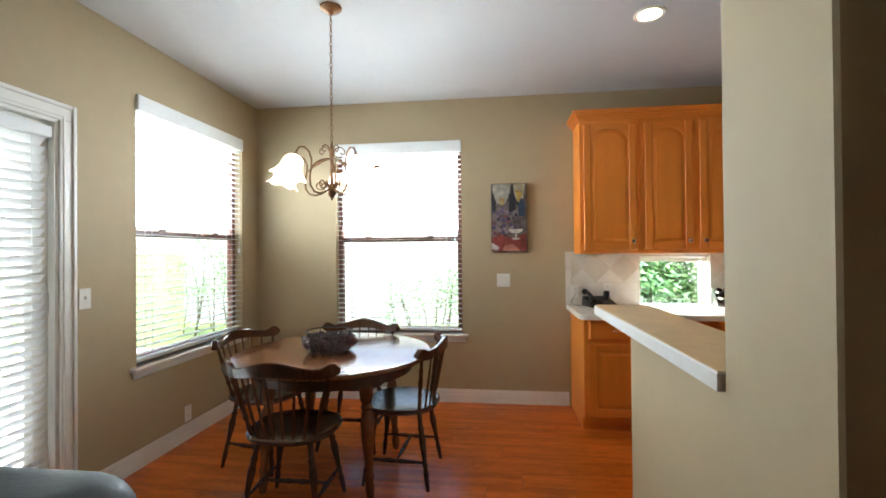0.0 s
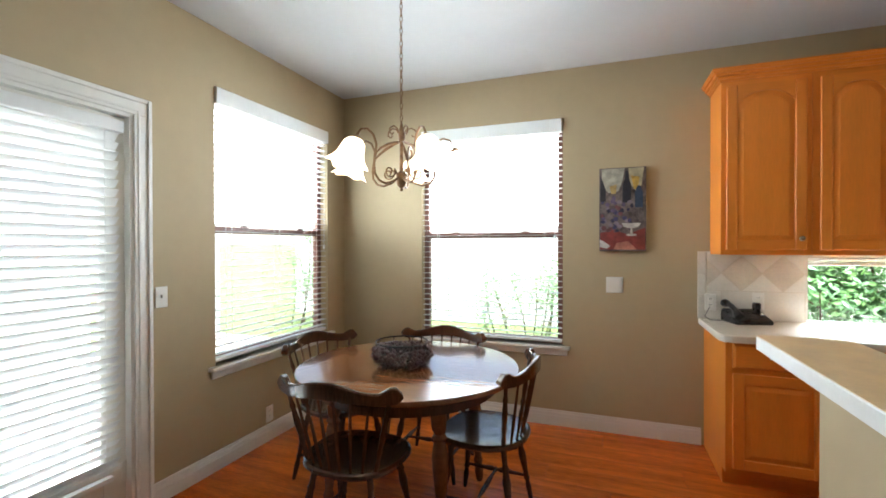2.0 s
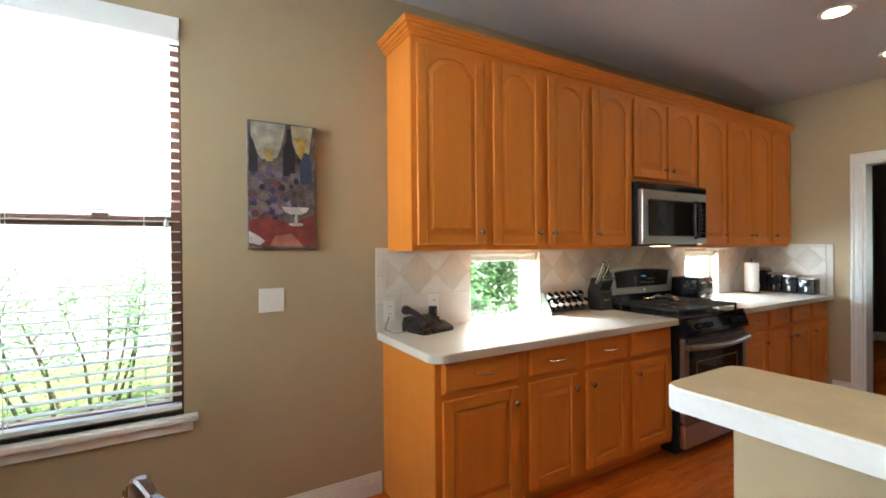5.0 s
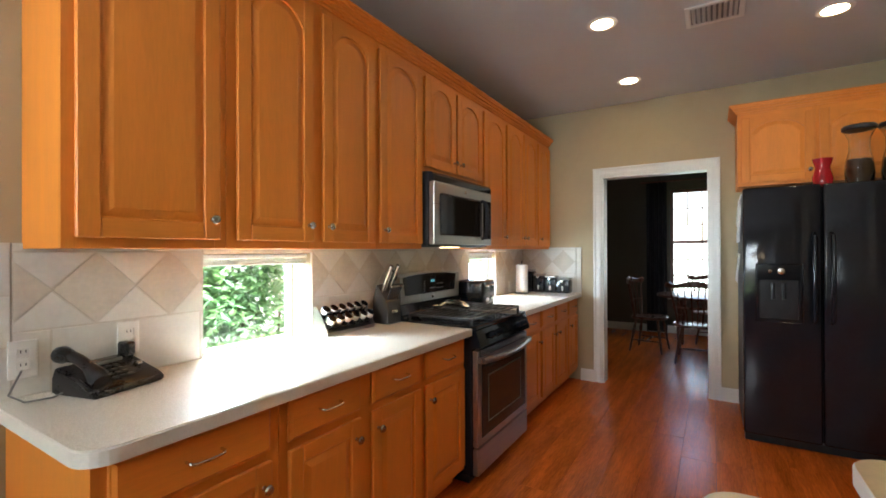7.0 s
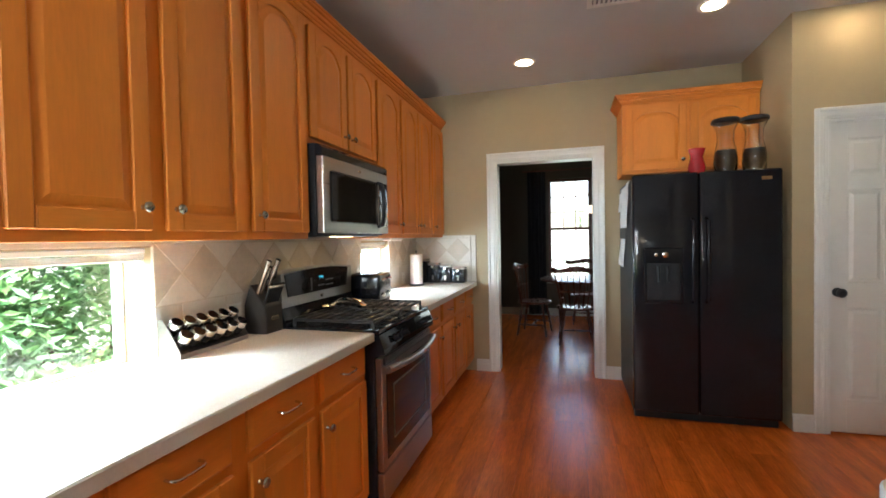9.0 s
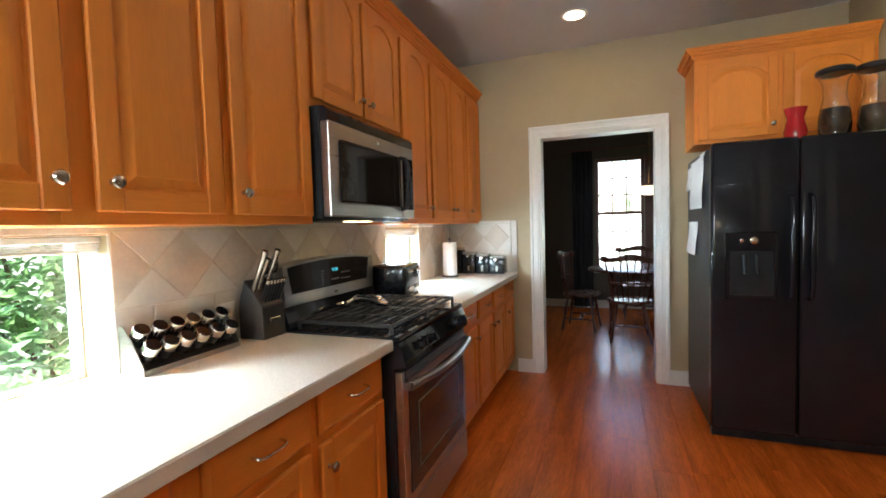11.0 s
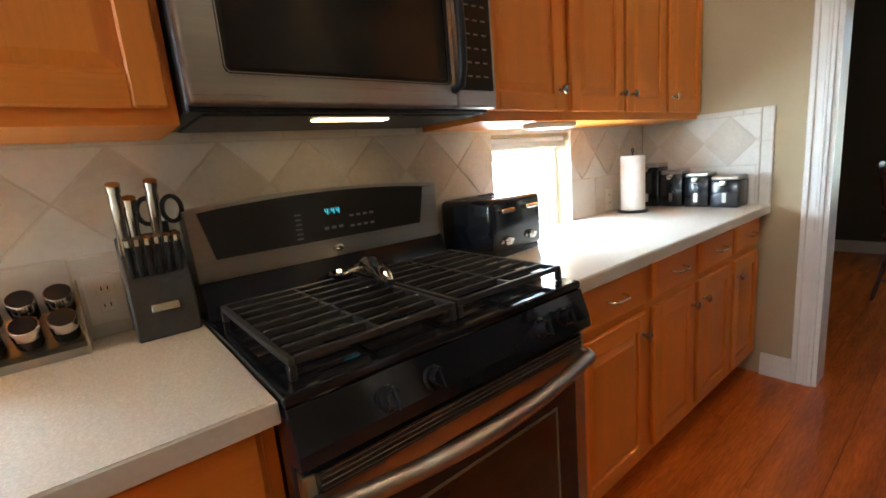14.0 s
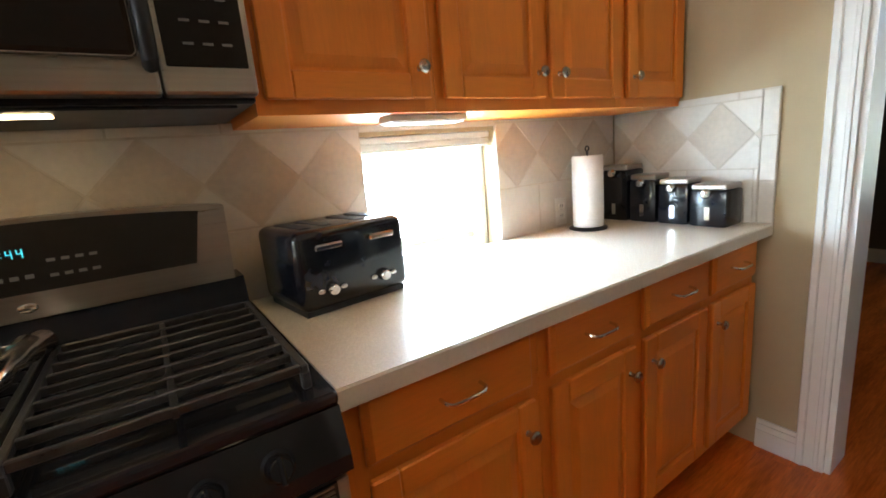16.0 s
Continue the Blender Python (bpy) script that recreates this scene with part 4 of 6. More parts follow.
# ---- dining table and chairs ----
TC = (-1.065, 2.590)
tb = thing("round_table", (*TC, 0), "round walnut dining table on turned legs", "table")
bm = lathe(B(), [(0.572, 0.720), (0.600, 0.724), (0.608, 0.732), (0.608, 0.744), (0.602, 0.752), (0.590, 0.754)], 72, Matrix.Translation((*TC, 0)))
part("tabletop", bm, TABLEW, tb, "", True)
bm = B()
for r0, r1 in ((0.49, 0.47),):
    lathe(bm, [(r1, 0.640), (r0, 0.640), (r0, 0.720), (r1, 0.720)], 48, Matrix.Translation((*TC, 0)))
part("apron", bm, DARKWOOD, tb, "", True)
LEG = [(0.016, 0.0), (0.021, 0.012), (0.026, 0.06), (0.020, 0.10), (0.028, 0.125), (0.020, 0.15), (0.024, 0.20), (0.037, 0.34), (0.040, 0.42), (0.030, 0.475), (0.025, 0.490), (0.038, 0.505), (0.026, 0.525), (0.036, 0.545), (0.040, 0.60), (0.040, 0.718)]
for k in range(4):
    a = radians(45 + 90 * k)
    p0 = (TC[0] + 0.45 * math.cos(a), TC[1] + 0.45 * math.sin(a), 0.0)
    p1 = (TC[0] + 0.40 * math.cos(a), TC[1] + 0.40 * math.sin(a), 0.718)
    part("leg", lathe(B(), LEG, 16, between(p0, p1)), TABLEW, tb, "", True)


def chair(name, label, crest_h=0.855, ears=True, wood=DARKWOOD, mid_rail=False):
    """A turned spindle-back chair, facing +y, built round the origin."""
    t = thing(name, (0, 0, 0), label, "chair")
    bm = B()
    n = 36
    rings = []
    for zz, k in ((0.424, 0.86), (0.428, 0.95), (0.440, 1.0), (0.452, 0.99), (0.459, 0.94), (0.452, 0.80), (0.446, 0.45)):
        ring = []
        for i in range(n):
            a = 2 * math.pi * i / n
            c, s_ = math.cos(a), math.sin(a)
            x = 0.238 * math.copysign(abs(c) ** 0.78, c) * (1.0 + 0.05 * s_)
            y = 0.225 * math.copysign(abs(s_) ** 0.82, s_)
            ring.append(bm.verts.new((x * k, y * k, zz)))
        rings.append(ring)
    for a, b in zip(rings, rings[1:]):
        for i in range(n):
            bm.faces.new((a[i], a[(i + 1) % n], b[(i + 1) % n], b[i]))
    bm.faces.new(rings[0][::-1])
    bm.faces.new(rings[-1])
    part("seat", bm, wood, t, "saddle-shaped seat", True)
    feet, tops = [], []
    prof = [(0.010, 0.0), (0.012, 0.02), (0.016, 0.09), (0.011, 0.125), (0.017, 0.14), (0.012, 0.155), (0.015, 0.20), (0.021, 0.28), (0.014, 0.325), (0.019, 0.34), (0.013, 0.36), (0.015, 0.435)]
    for sx in (-1, 1):
        for sy in (-1, 1):
            f, p = Vector((0.205 * sx, 0.195 * sy, 0.0)), Vector((0.135 * sx, 0.130 * sy, 0.430))
            feet.append(f), tops.append(p)
            part("leg", lathe(B(), prof, 12, between(f, p)), wood, t, "", True)

    def on(i, z):
        return feet[i].lerp(tops[i], z / 0.43)

    def rod(a, b):
        L = (b - a).length
        return lathe(B(), [(0.007, 0.0), (0.009, L * 0.2), (0.014, L * 0.42), (0.009, L * 0.47), (0.015, L * 0.5), (0.009, L * 0.53), (0.014, L * 0.58), (0.009, L * 0.8), (0.007, L)], 10, between(a, b))
    part("stretcher", rod(on(0, 0.15), on(1, 0.15)), wood, t, "", True)
    part("stretcher", rod(on(2, 0.15), on(3, 0.15)), wood, t, "", True)
    part("stretcher", rod((on(0, 0.15) + on(1, 0.15)) / 2, (on(2, 0.15) + on(3, 0.15)) / 2), wood, t, "", True)

    # the bow of the back: u from -1 to 1
    def bow(u, z):
        k = (z - 0.45) / (crest_h - 0.45)
        return Vector(((0.182 + 0.112 * k) * u, -0.190 - 0.085 * k + 0.105 * u * u * (0.55 + 0.45 * k), z))
    cz = crest_h - 0.085
    for u in (-0.93, 0.93):
        a, b = bow(u, 0.445), bow(u, cz + 0.02)
        L = (b - a).length
        part("back_post", lathe(B(), [(0.010, 0), (0.013, L * 0.12), (0.009, L * 0.22), (0.015, L * 0.30), (0.010, L * 0.34), (0.015, L * 0.5), (0.010, L * 0.68), (0.014, L * 0.72), (0.009, L * 0.78), (0.010, L)], 12, between(a, b)), wood, t, "", True)
    for i in range(6):
        u = -0.66 + 1.32 * i / 5
        a, b = bow(u, 0.445), bow(u, cz + 0.02)
        L = (b - a).length
        part("spindle", lathe(B(), [(0.0055, 0), (0.0085, L * 0.35), (0.0065, L * 0.7), (0.005, L)], 8, between(a, b)), wood, t, "", True)
    bm = B()
    rings = []
    m_ = 30
    for i in range(m_ + 1):
        u = -1.06 + 2.12 * i / m_
        e = max(0.0, (abs(u) - 0.80) / 0.26)
        up_ = 0.022 * math.cos(math.pi * min(1, abs(u) / 0.80)) if ears else 0.012 * math.cos(math.pi * u / 2)
        top_ = crest_h - 0.024 + up_ + (0.018 * math.sin(math.pi * min(1, e)) + 0.010 * e if ears else 0)
        bot = cz + (0.012 * math.cos(math.pi * u) + (0.012 * e if ears else 0))
        if ears and e > 0.7:
            k = (e - 0.7) / 0.3
            mid_ = (top_ + bot) / 2
            h = max(0.008, (top_ - bot) / 2 * math.sqrt(max(0.0, 1 - k * k)))
            top_, bot = mid_ + h, mid_ - h
        p = bow(u, crest_h - 0.04)
        d = Vector((1, 0.72 * u, 0)).normalized()
        nrm = Vector((-d.y, d.x, 0))
        th = 0.012 + (0.008 * e if ears else 0)
        rings.append([bm.verts.new((*(p + nrm * o).xy, z)) for o, z in ((-th, bot), (-th, top_ - 0.006), (-th + 0.005, top_), (th - 0.005, top_), (th, top_ - 0.006), (th, bot))])
    for a, b in zip(rings, rings[1:]):
        for i in range(6):
            bm.faces.new((a[i], a[(i + 1) % 6], b[(i + 1) % 6], b[i]))
    bm.faces.new(rings[0][::-1])
    bm.faces.new(rings[-1])
    part("crest_rail", bm, wood, t, "curved crest rail with rolled ends" if ears else "", True)
    if mid_rail:
        bm = B()
        tube(bm, [bow(u / 6, 0.66) for u in range(-6, 7)], 0.011, 8)
        part("back_rail", bm, wood, t, "", True)
    return t


ch = chair("dining_chair", "dark walnut spindle-back chair at the round table")
ch["group"] = "chairs round the table"
for x, y, rz in ((-1.57, 2.69, -102), (-1.08, 3.00, 180), (-0.625, 2.60, 87)):
    copy_thing(ch, pose(x, y, 0, 0, 0, rz))
ch.matrix_basis = pose(-1.12, 2.14, 0, 0, 0, 1)

# fruit bowl
GRAPE = mat("dark_grapes", (0.045, 0.012, 0.018), 0.30, var=0.5, scale=14, rnd=0.0, col2=(0.065, 0.020, 0.022))
bx, by = -1.085, 2.545
bw = thing("grape_bowl", (bx, by, 0.754), "wire bowl heaped with dark grapes on the table", "bowl")
bm = B()
for z, r in ((0.748, 0.085), (0.785, 0.128), (0.825, 0.140)):
    tube(bm, [(bx + r * math.cos(a * math.pi / 16), by + r * math.sin(a * math.pi / 16), z) for a in range(33)], 0.003, 6)
for k in range(8):
    a = 2 * math.pi * k / 8
    tube(bm, [(bx + r * math.cos(a), by + r * math.sin(a), z) for r, z in ((0.080, 0.744), (0.128, 0.785), (0.140, 0.825), (0.143, 0.872))], 0.0025, 6)
bmesh.ops.translate(bm, verts=bm.verts, vec=(0, 0, 0.012))
part("wire_basket", bm, BLACKM, bw, "black wire basket", True)
bm = B()
tube(bm, [(bx + 0.143 * math.cos(a * math.pi / 20), by + 0.143 * math.sin(a * math.pi / 20), 0.872) for a in range(41)], 0.004, 8)
bmesh.ops.translate(bm, verts=bm.verts, vec=(0, 0, 0.012))
part("rim", bm, BLACKM, bw, "", True)
bm = B()
rnd = random.Random(7)
for i in range(420):
    a, z = rnd.uniform(0, 2 * math.pi), rnd.uniform(0.750, 0.838)
    rr = 0.100 + 0.056 * math.sin(math.pi * 0.72 * (z - 0.744) / 0.094) + 0.008 * math.sin(5 * a + 40 * z) if i < 330 else rnd.uniform(0, 0.12)
    zz = z if i < 330 else 0.830 + rnd.uniform(-0.01, 0.022)
    bmesh.ops.create_icosphere(bm, subdivisions=1, radius=rnd.uniform(0.010, 0.0155), matrix=Matrix.Translation((bx + rr * math.cos(a), by + rr * math.sin(a), zz)))
bmesh.ops.translate(bm, verts=bm.verts, vec=(0, 0, 0.014))
g = part("grape_cluster", bm, GRAPE, bw, "dark purple grapes", True)
g["kind"] = "stuff"

# ---- chandelier ----
CX, CY = -0.968, 2.300
CM = Matrix.Translation((CX, CY, 1.672)) @ Matrix.Diagonal((0.915, 0.915, 0.81, 1)) @ Matrix.Translation((-CX, -CY, -1.690))
chd = thing("chandelier", (CX, CY, H), "antique bronze chandelier with five lit frosted glass shades", "chandelier")
bm = lathe(B(), [(0.062, H - 0.001), (0.062, H - 0.010), (0.050, H - 0.022), (0.020, H - 0.032), (0.010, H - 0.045)], 24, Matrix.Translation((CX, CY, 0)))
part("canopy", bm, COPPER, chd, "", True)
z, i = H - 0.045, 0
while z > 2.030:
    bm = B()
    pts = []
    for k in range(13):
        a = 2 * math.pi * k / 12
        o = 0.0065 * math.cos(a)
        pts.append((CX + (o if i % 2 else 0), CY + (0 if i % 2 else o), z - 0.017 + 0.019 * math.sin(a)))
    part("chain_link", tube(bm, pts, 0.0022, 5), COPPER, chd, "", True)
    z -= 0.030
    i += 1
bm = lathe(B(), [(0.004, 1.690), (0.010, 1.698), (0.005, 1.708), (0.022, 1.722), (0.028, 1.735), (0.028, 1.795), (0.020, 1.803), (0.011, 1.812), (0.010, 1.98), (0.016, 2.00), (0.018, 2.04), (0.010, 2.07), (0.005, 2.105), (0.002, 2.112)], 20, Matrix.Translation((CX, CY, 0)))
part("stem", swap(bm, CM), COPPER, chd, "", True)


def radial(a, r, z):
    return Vector((CX + r * math.cos(a), CY + r * math.sin(a), z))


for k in range(5):
    a = radians(-40.6 + 72 * k)
    prof = [(0.028, 1.765), (0.065, 1.742), (0.110, 1.728), (0.150, 1.738), (0.178, 1.775), (0.182, 1.83), (0.172, 1.89), (0.168, 1.945), (0.188, 1.995), (0.225, 2.018), (0.262, 2.008), (0.283, 1.975), (0.286, 1.945)]
    arm = part("arm", swap(tube(B(), [radial(a, r, z) for r, z in prof], 0.0062, 8), CM), COPPER, chd, "scrolled bronze arm", True)
    sc = [(0.028, 1.790)] + [(0.080 + 0.038 * (1 - j / 22) * math.cos(2.6 + j * 0.48), 1.800 + 0.040 * (1 - j / 22) * math.sin(2.6 + j * 0.48)) for j in range(17)]
    part("lower_scroll", swap(tube(B(), [radial(a, r, z) for r, z in sc], 0.0045, 6), CM), COPPER, arm, "", True)
    lf = [(0.012, 1.985), (0.05, 1.975), (0.095, 1.955), (0.14, 1.925), (0.172, 1.89)]
    part("brace", swap(tube(B(), [radial(a, r, z) for r, z in lf], [0.004, 0.007, 0.009, 0.007, 0.004], 6), CM), COPPER, arm, "", True)
    tp = [(0.012, 2.03), (0.030, 2.062), (0.055, 2.072), (0.078, 2.055), (0.082, 2.030), (0.066, 2.018), (0.055, 2.030)]
    part("top_scroll", swap(tube(B(), [radial(a, r, z) for r, z in tp], 0.0045, 6), CM), COPPER, arm, "", True)
    tilt = between(radial(a, 0.286, 1.962), radial(a, 0.345, 1.80))
    part("shade_cup", swap(lathe(B(), [(0.016, 0.0), (0.026, 0.010), (0.028, 0.022), (0.020, 0.026)], 16, tilt), CM), COPPER, arm, "", True)
    bm = B()
    n = 32
    rings = []
    for r, z in ((0.026, 0.018), (0.042, 0.026), (0.058, 0.048), (0.064, 0.080), (0.070, 0.115), (0.084, 0.145), (0.104, 0.168), (0.101, 0.168), (0.080, 0.143), (0.066, 0.113), (0.060, 0.080), (0.054, 0.050), (0.038, 0.030), (0.022, 0.022)):
        fl = max(0.0, (z - 0.10) / 0.07)
        rings.append([bm.verts.new(((r + 0.010 * fl * math.cos(6 * 2 * math.pi * i / n)) * math.cos(2 * math.pi * i / n), (r + 0.010 * fl * math.cos(6 * 2 * math.pi * i / n)) * math.sin(2 * math.pi * i / n), z + 0.008 * fl * math.cos(6 * 2 * math.pi * i / n))) for i in range(n)])
    for p, q in zip(rings, rings[1:]):
        for i in range(n):
            bm.faces.new((p[i], p[(i + 1) % n], q[(i + 1) % n], q[i]))
    bm.transform(CM @ tilt @ Matrix.Diagonal((0.92, 0.92, 0.98, 1)))
    part("glass_shade", bm, SHADE, chd, "lit bell-shaped frosted glass shade", True)

# ---- ceiling lights and vent ----
# the last one, at (2.15, 1.20), is added out of view
for x, y in ((0.88, 2.62), (3.09, 2.690), (4.185, 2.695), (3.65, 1.465), (3.72, 0.62), (2.15, 1.20)):
    c = thing("recessed_downlight", (x, y, H), "lit recessed ceiling downlight with white trim ring", "ceiling light", "recessed downlights")
    part("trim_ring", lathe(B(), [(0.075, H - 0.001), (0.092, H - 0.001), (0.092, H - 0.005), (0.086, H - 0.009), (0.075, H - 0.006)], 32, Matrix.Translation((x, y, 0))), TRIM, c, "", True)
    part("lens", lathe(B(), [(0.075, H - 0.0015), (0.075, H - 0.004), (0.060, H - 0.007), (0.010, H - 0.009)], 32, Matrix.Translation((x, y, 0))), LENS, c, "glowing lens", True)
cv = thing("ceiling_vent", (3.30, 2.08, H), "white metal air vent in the ceiling", "vent")
for x0, x1, y0, y1 in ((3.165, 3.440, 1.925, 1.955), (3.165, 3.440, 2.205, 2.235), (3.165, 3.195, 1.955, 2.205), (3.410, 3.440, 1.955, 2.205)):
    part("frame", boxb(x0, x1, y0, y1, H - 0.010, H - 0.0005, 0.003), TRIM, cv)
# grey plate stands in for the shade behind the slats
part("backing", boxb(3.195, 3.410, 1.955, 2.205, H - 0.003, H - 0.0005), mat("vent_shadow_metal", (0.22, 0.21, 0.20), 0.6), cv)
for i in range(9):
    bm = box(B(), 3.196, 3.409, -0.010, 0.010, -0.001, 0.001)
    bm.transform(Matrix.Translation((0, 1.970 + i * 0.0275, H - 0.008)) @ Matrix.Rotation(radians(-40), 4, "X"))
    part("slat", bm, TRIM, cv)
# under-cabinet lamp at the corner run
ul = thing("under_cabinet_lamp", (3.62, 3.66, UB), "small lit lamp under the wall cabinet", "lamp")
part("housing", boxb(3.50, 3.74, 3.63, 3.70, UB - 0.018, UB - 0.0005, 0.003), TRIM, ul)
part("lens", boxb(3.51, 3.73, 3.636, 3.694, UB - 0.0215, UB - 0.0178), glow("under_cabinet_lens", (1.0, 0.95, 0.88), 0.13), ul, "glowing lens")


# ---- wall plates and picture ----
def wall_plate(name, u, w, m, label, wide=0.072, high=0.115, kind_="switch", n=1):
    t = thing(name, m @ Vector((u, 0.0, w)), label, name.replace("_", " "))
    part("cover_plate", swap(box(B(), u - wide / 2, u + wide / 2, 0.0005, 0.006, w - high / 2, w + high / 2, 0.003, 2), m), TRIM, t)
    for i in range(n):
        uu = u + (i - (n - 1) / 2) * 0.046
        if kind_ == "switch":
            part("toggle", swap(box(B(), uu - 0.005, uu + 0.005, 0.005, 0.016, w - 0.004, w + 0.014, 0.002), m), TRIM, t)
        else:
            for dz in (-0.02, 0.02):
                so = part("socket", swap(box(B(), uu - 0.016, uu + 0.016, 0.005, 0.0075, w + dz - 0.014, w + dz + 0.014, 0.004), m), TRIM, t)
                for du in (-0.006, 0.006):
                    part("slot", swap(box(B(), uu + du - 0.0012, uu + du + 0.0012, 0.0072, 0.0079, w + dz - 0.001, w + dz + 0.008), m), BLACKM, so)
    return t


wall_plate("light_switch", 0.026, 1.113, FN, "white double light switch on the beige wall", 0.118, 0.118, "switch", 2)
wall_plate("light_switch", 2.092, 1.128, FE, "white light switch beside the patio door")
wall_plate("power_outlet", 2.915, 0.190, FE, "white outlet low on the wall above the baseboard", 0.07, 0.115, "outlet")
FT = facing("S", YN - 0.013)
wall_plate("power_outlet", 0.648, 1.012, FT, "cream outlet plate at the end of the backsplash", 0.07, 0.115, "outlet")
wall_plate("power_outlet", 0.930, 1.030, FT, "cream outlet plate behind the telephone", 0.07, 0.115, "outlet")
wall_plate("power_outlet", 2.195, 0.990, FT, "cream double outlet between spice rack and knife block", 0.075, 0.118, "outlet")
wall_plate("power_outlet", 4.400, 0.965, FT, "cream outlet near the paper towels", 0.07, 0.115, "outlet")

# canvas picture: a still life with bottles, grapes and a goblet
pic = thing("canvas_picture", (0.08, YN, 1.365), "tall unframed canvas still life with bottles and a goblet", "picture")
PX0, PX1, PZ0, PZ1 = -0.081, 0.241, 1.366, 1.984
part("canvas", boxb(PX0, PX1, YN - 0.030, YN - 0.001, PZ0, PZ1, 0.003), mat("painted_canvas_ground", (0.09, 0.055, 0.05), 0.6, var=0.7, scale=16, bump=0.3, bscale=150, col2=(0.22, 0.17, 0.16)), pic)


def patch(name, pts, col, layer, var=0.35, sc=22):
    bm = prism(B(), [(PX0 + u * (PX1 - PX0), PZ0 + w * (PZ1 - PZ0)) for u, w in pts], YN - 0.0302 - 0.0008 * layer, YN - 0.0296)
    part(name, bm, mat("paint_" + name, col, 0.55, var=var, scale=sc, bump=0.2, bscale=120), pic)


def oval(cx_, cz_, rx, rz, n=18):
    return [(cx_ + rx * math.cos(2 * math.pi * i / n), cz_ + rz * math.sin(2 * math.pi * i / n)) for i in range(n)]


patch("painted_sky", [(0.05, 0.99), (0.05, 0.80), (0.20, 0.70), (0.42, 0.72), (0.50, 0.85), (0.55, 0.99)], (0.34, 0.32, 0.26), 1)
patch("painted_glow", [(0.62, 0.99), (0.66, 0.80), (0.78, 0.72), (0.90, 0.78), (0.95, 0.99)], (0.36, 0.31, 0.20), 1)
patch("yellow_light", [(0.68, 0.90), (0.74, 0.74), (0.82, 0.73), (0.86, 0.88)], (0.42, 0.26, 0.05), 2)
patch("yellow_reflection", [(0.22, 0.78), (0.26, 0.69), (0.36, 0.69), (0.38, 0.80)], (0.38, 0.26, 0.09), 2)
patch("dark_bottle", [(0.50, 0.58), (0.50, 0.80), (0.55, 0.86), (0.56, 0.96), (0.62, 0.96), (0.63, 0.86), (0.68, 0.80), (0.68, 0.58)], (0.018, 0.017, 0.028), 3)
patch("blue_bottle", [(0.76, 0.52), (0.76, 0.70), (0.82, 0.78), (0.86, 0.78), (0.93, 0.70), (0.93, 0.52)], (0.035, 0.055, 0.10), 3)
patch("left_bottle", [(0.02, 0.60), (0.02, 0.90), (0.08, 0.84), (0.14, 0.74), (0.14, 0.60)], (0.025, 0.022, 0.03), 3)
patch("red_cloth", [(0.02, 0.02), (0.02, 0.22), (0.30, 0.26), (0.60, 0.20), (0.98, 0.28), (0.98, 0.02)], (0.22, 0.035, 0.03), 1)
patch("pink_cloth", [(0.30, 0.02), (0.38, 0.10), (0.62, 0.12), (0.80, 0.02)], (0.42, 0.16, 0.11), 2)
patch("white_napkin", [(0.01, 0.05), (0.01, 0.14), (0.12, 0.11), (0.24, 0.06), (0.16, 0.03)], (0.50, 0.47, 0.45), 3)
patch("goblet_bowl", [(0.48, 0.335), (0.52, 0.295), (0.62, 0.275), (0.76, 0.275), (0.86, 0.300), (0.89, 0.335)], (0.52, 0.49, 0.44), 4)
patch("goblet_stem", [(0.665, 0.20), (0.67, 0.275), (0.71, 0.275), (0.715, 0.20)], (0.50, 0.47, 0.42), 4)
patch("goblet_foot", oval(0.69, 0.195, 0.11, 0.014), (0.50, 0.47, 0.42), 4)
rnd = random.Random(11)
for i in range(46):
    u, w = rnd.uniform(0.05, 0.72), rnd.uniform(0.24, 0.64)
    col = rnd.choice(((0.05, 0.045, 0.11), (0.11, 0.08, 0.14), (0.20, 0.15, 0.19), (0.03, 0.025, 0.05), (0.14, 0.05, 0.05)))
    if i < 5:
        MP = [mat("paint_grape", c_, 0.5, var=0.4, scale=25) for c_ in ((0.05, 0.045, 0.11), (0.11, 0.08, 0.14), (0.22, 0.17, 0.21), (0.03, 0.025, 0.05), (0.14, 0.05, 0.05))] if i == 0 else MP
    bm = prism(B(), [(PX0 + a * (PX1 - PX0), PZ0 + b * (PZ1 - PZ0)) for a, b in oval(u, w, rnd.uniform(0.035, 0.06), rnd.uniform(0.018, 0.03), 10)], YN - 0.0315 - 0.00004 * i, YN - 0.030)
    part("painted_grape", bm, MP[i % 5], pic)

# ---- counter things ----
# desk telephone
PH = mat("telephone_plastic", (0.016, 0.015, 0.016), 0.28, var=0.2, scale=20)
ph = thing("telephone", (0.84, 3.77, CT), "black corded desk telephone on the counter", "telephone")
m4 = Matrix.Translation((0.835, 3.775, CT + 0.002)) @ Matrix.Rotation(radians(14), 4, "Z")
bm = prism(B(), [(-0.095, 0.0), (0.095, 0.0), (0.095, 0.050), (0.080, 0.085), (-0.080, 0.030), (-0.095, 0.018)], -0.115, 0.115)
bm.transform(Matrix(((0, 1, 0, 0), (1, 0, 0, 0), (0, 0, 1, 0), (0, 0, 0, 1))))
bmesh.ops.bevel(bm, geom=bm.edges[:], offset=0.006, segments=2, affect="EDGES")
bm.transform(m4)
part("base", bm, PH, ph, "", True)
bm = B()
pts = [(-0.090, -0.090 + 0.185 * i / 10, 0.050 + 0.068 * i / 10 + 0.022 * math.sin(math.pi * i / 10)) for i in range(11)]
tube(bm, pts, [0.026, 0.028, 0.022, 0.018, 0.017, 0.017, 0.017, 0.018, 0.022, 0.028, 0.026], 12)
bm.transform(m4)
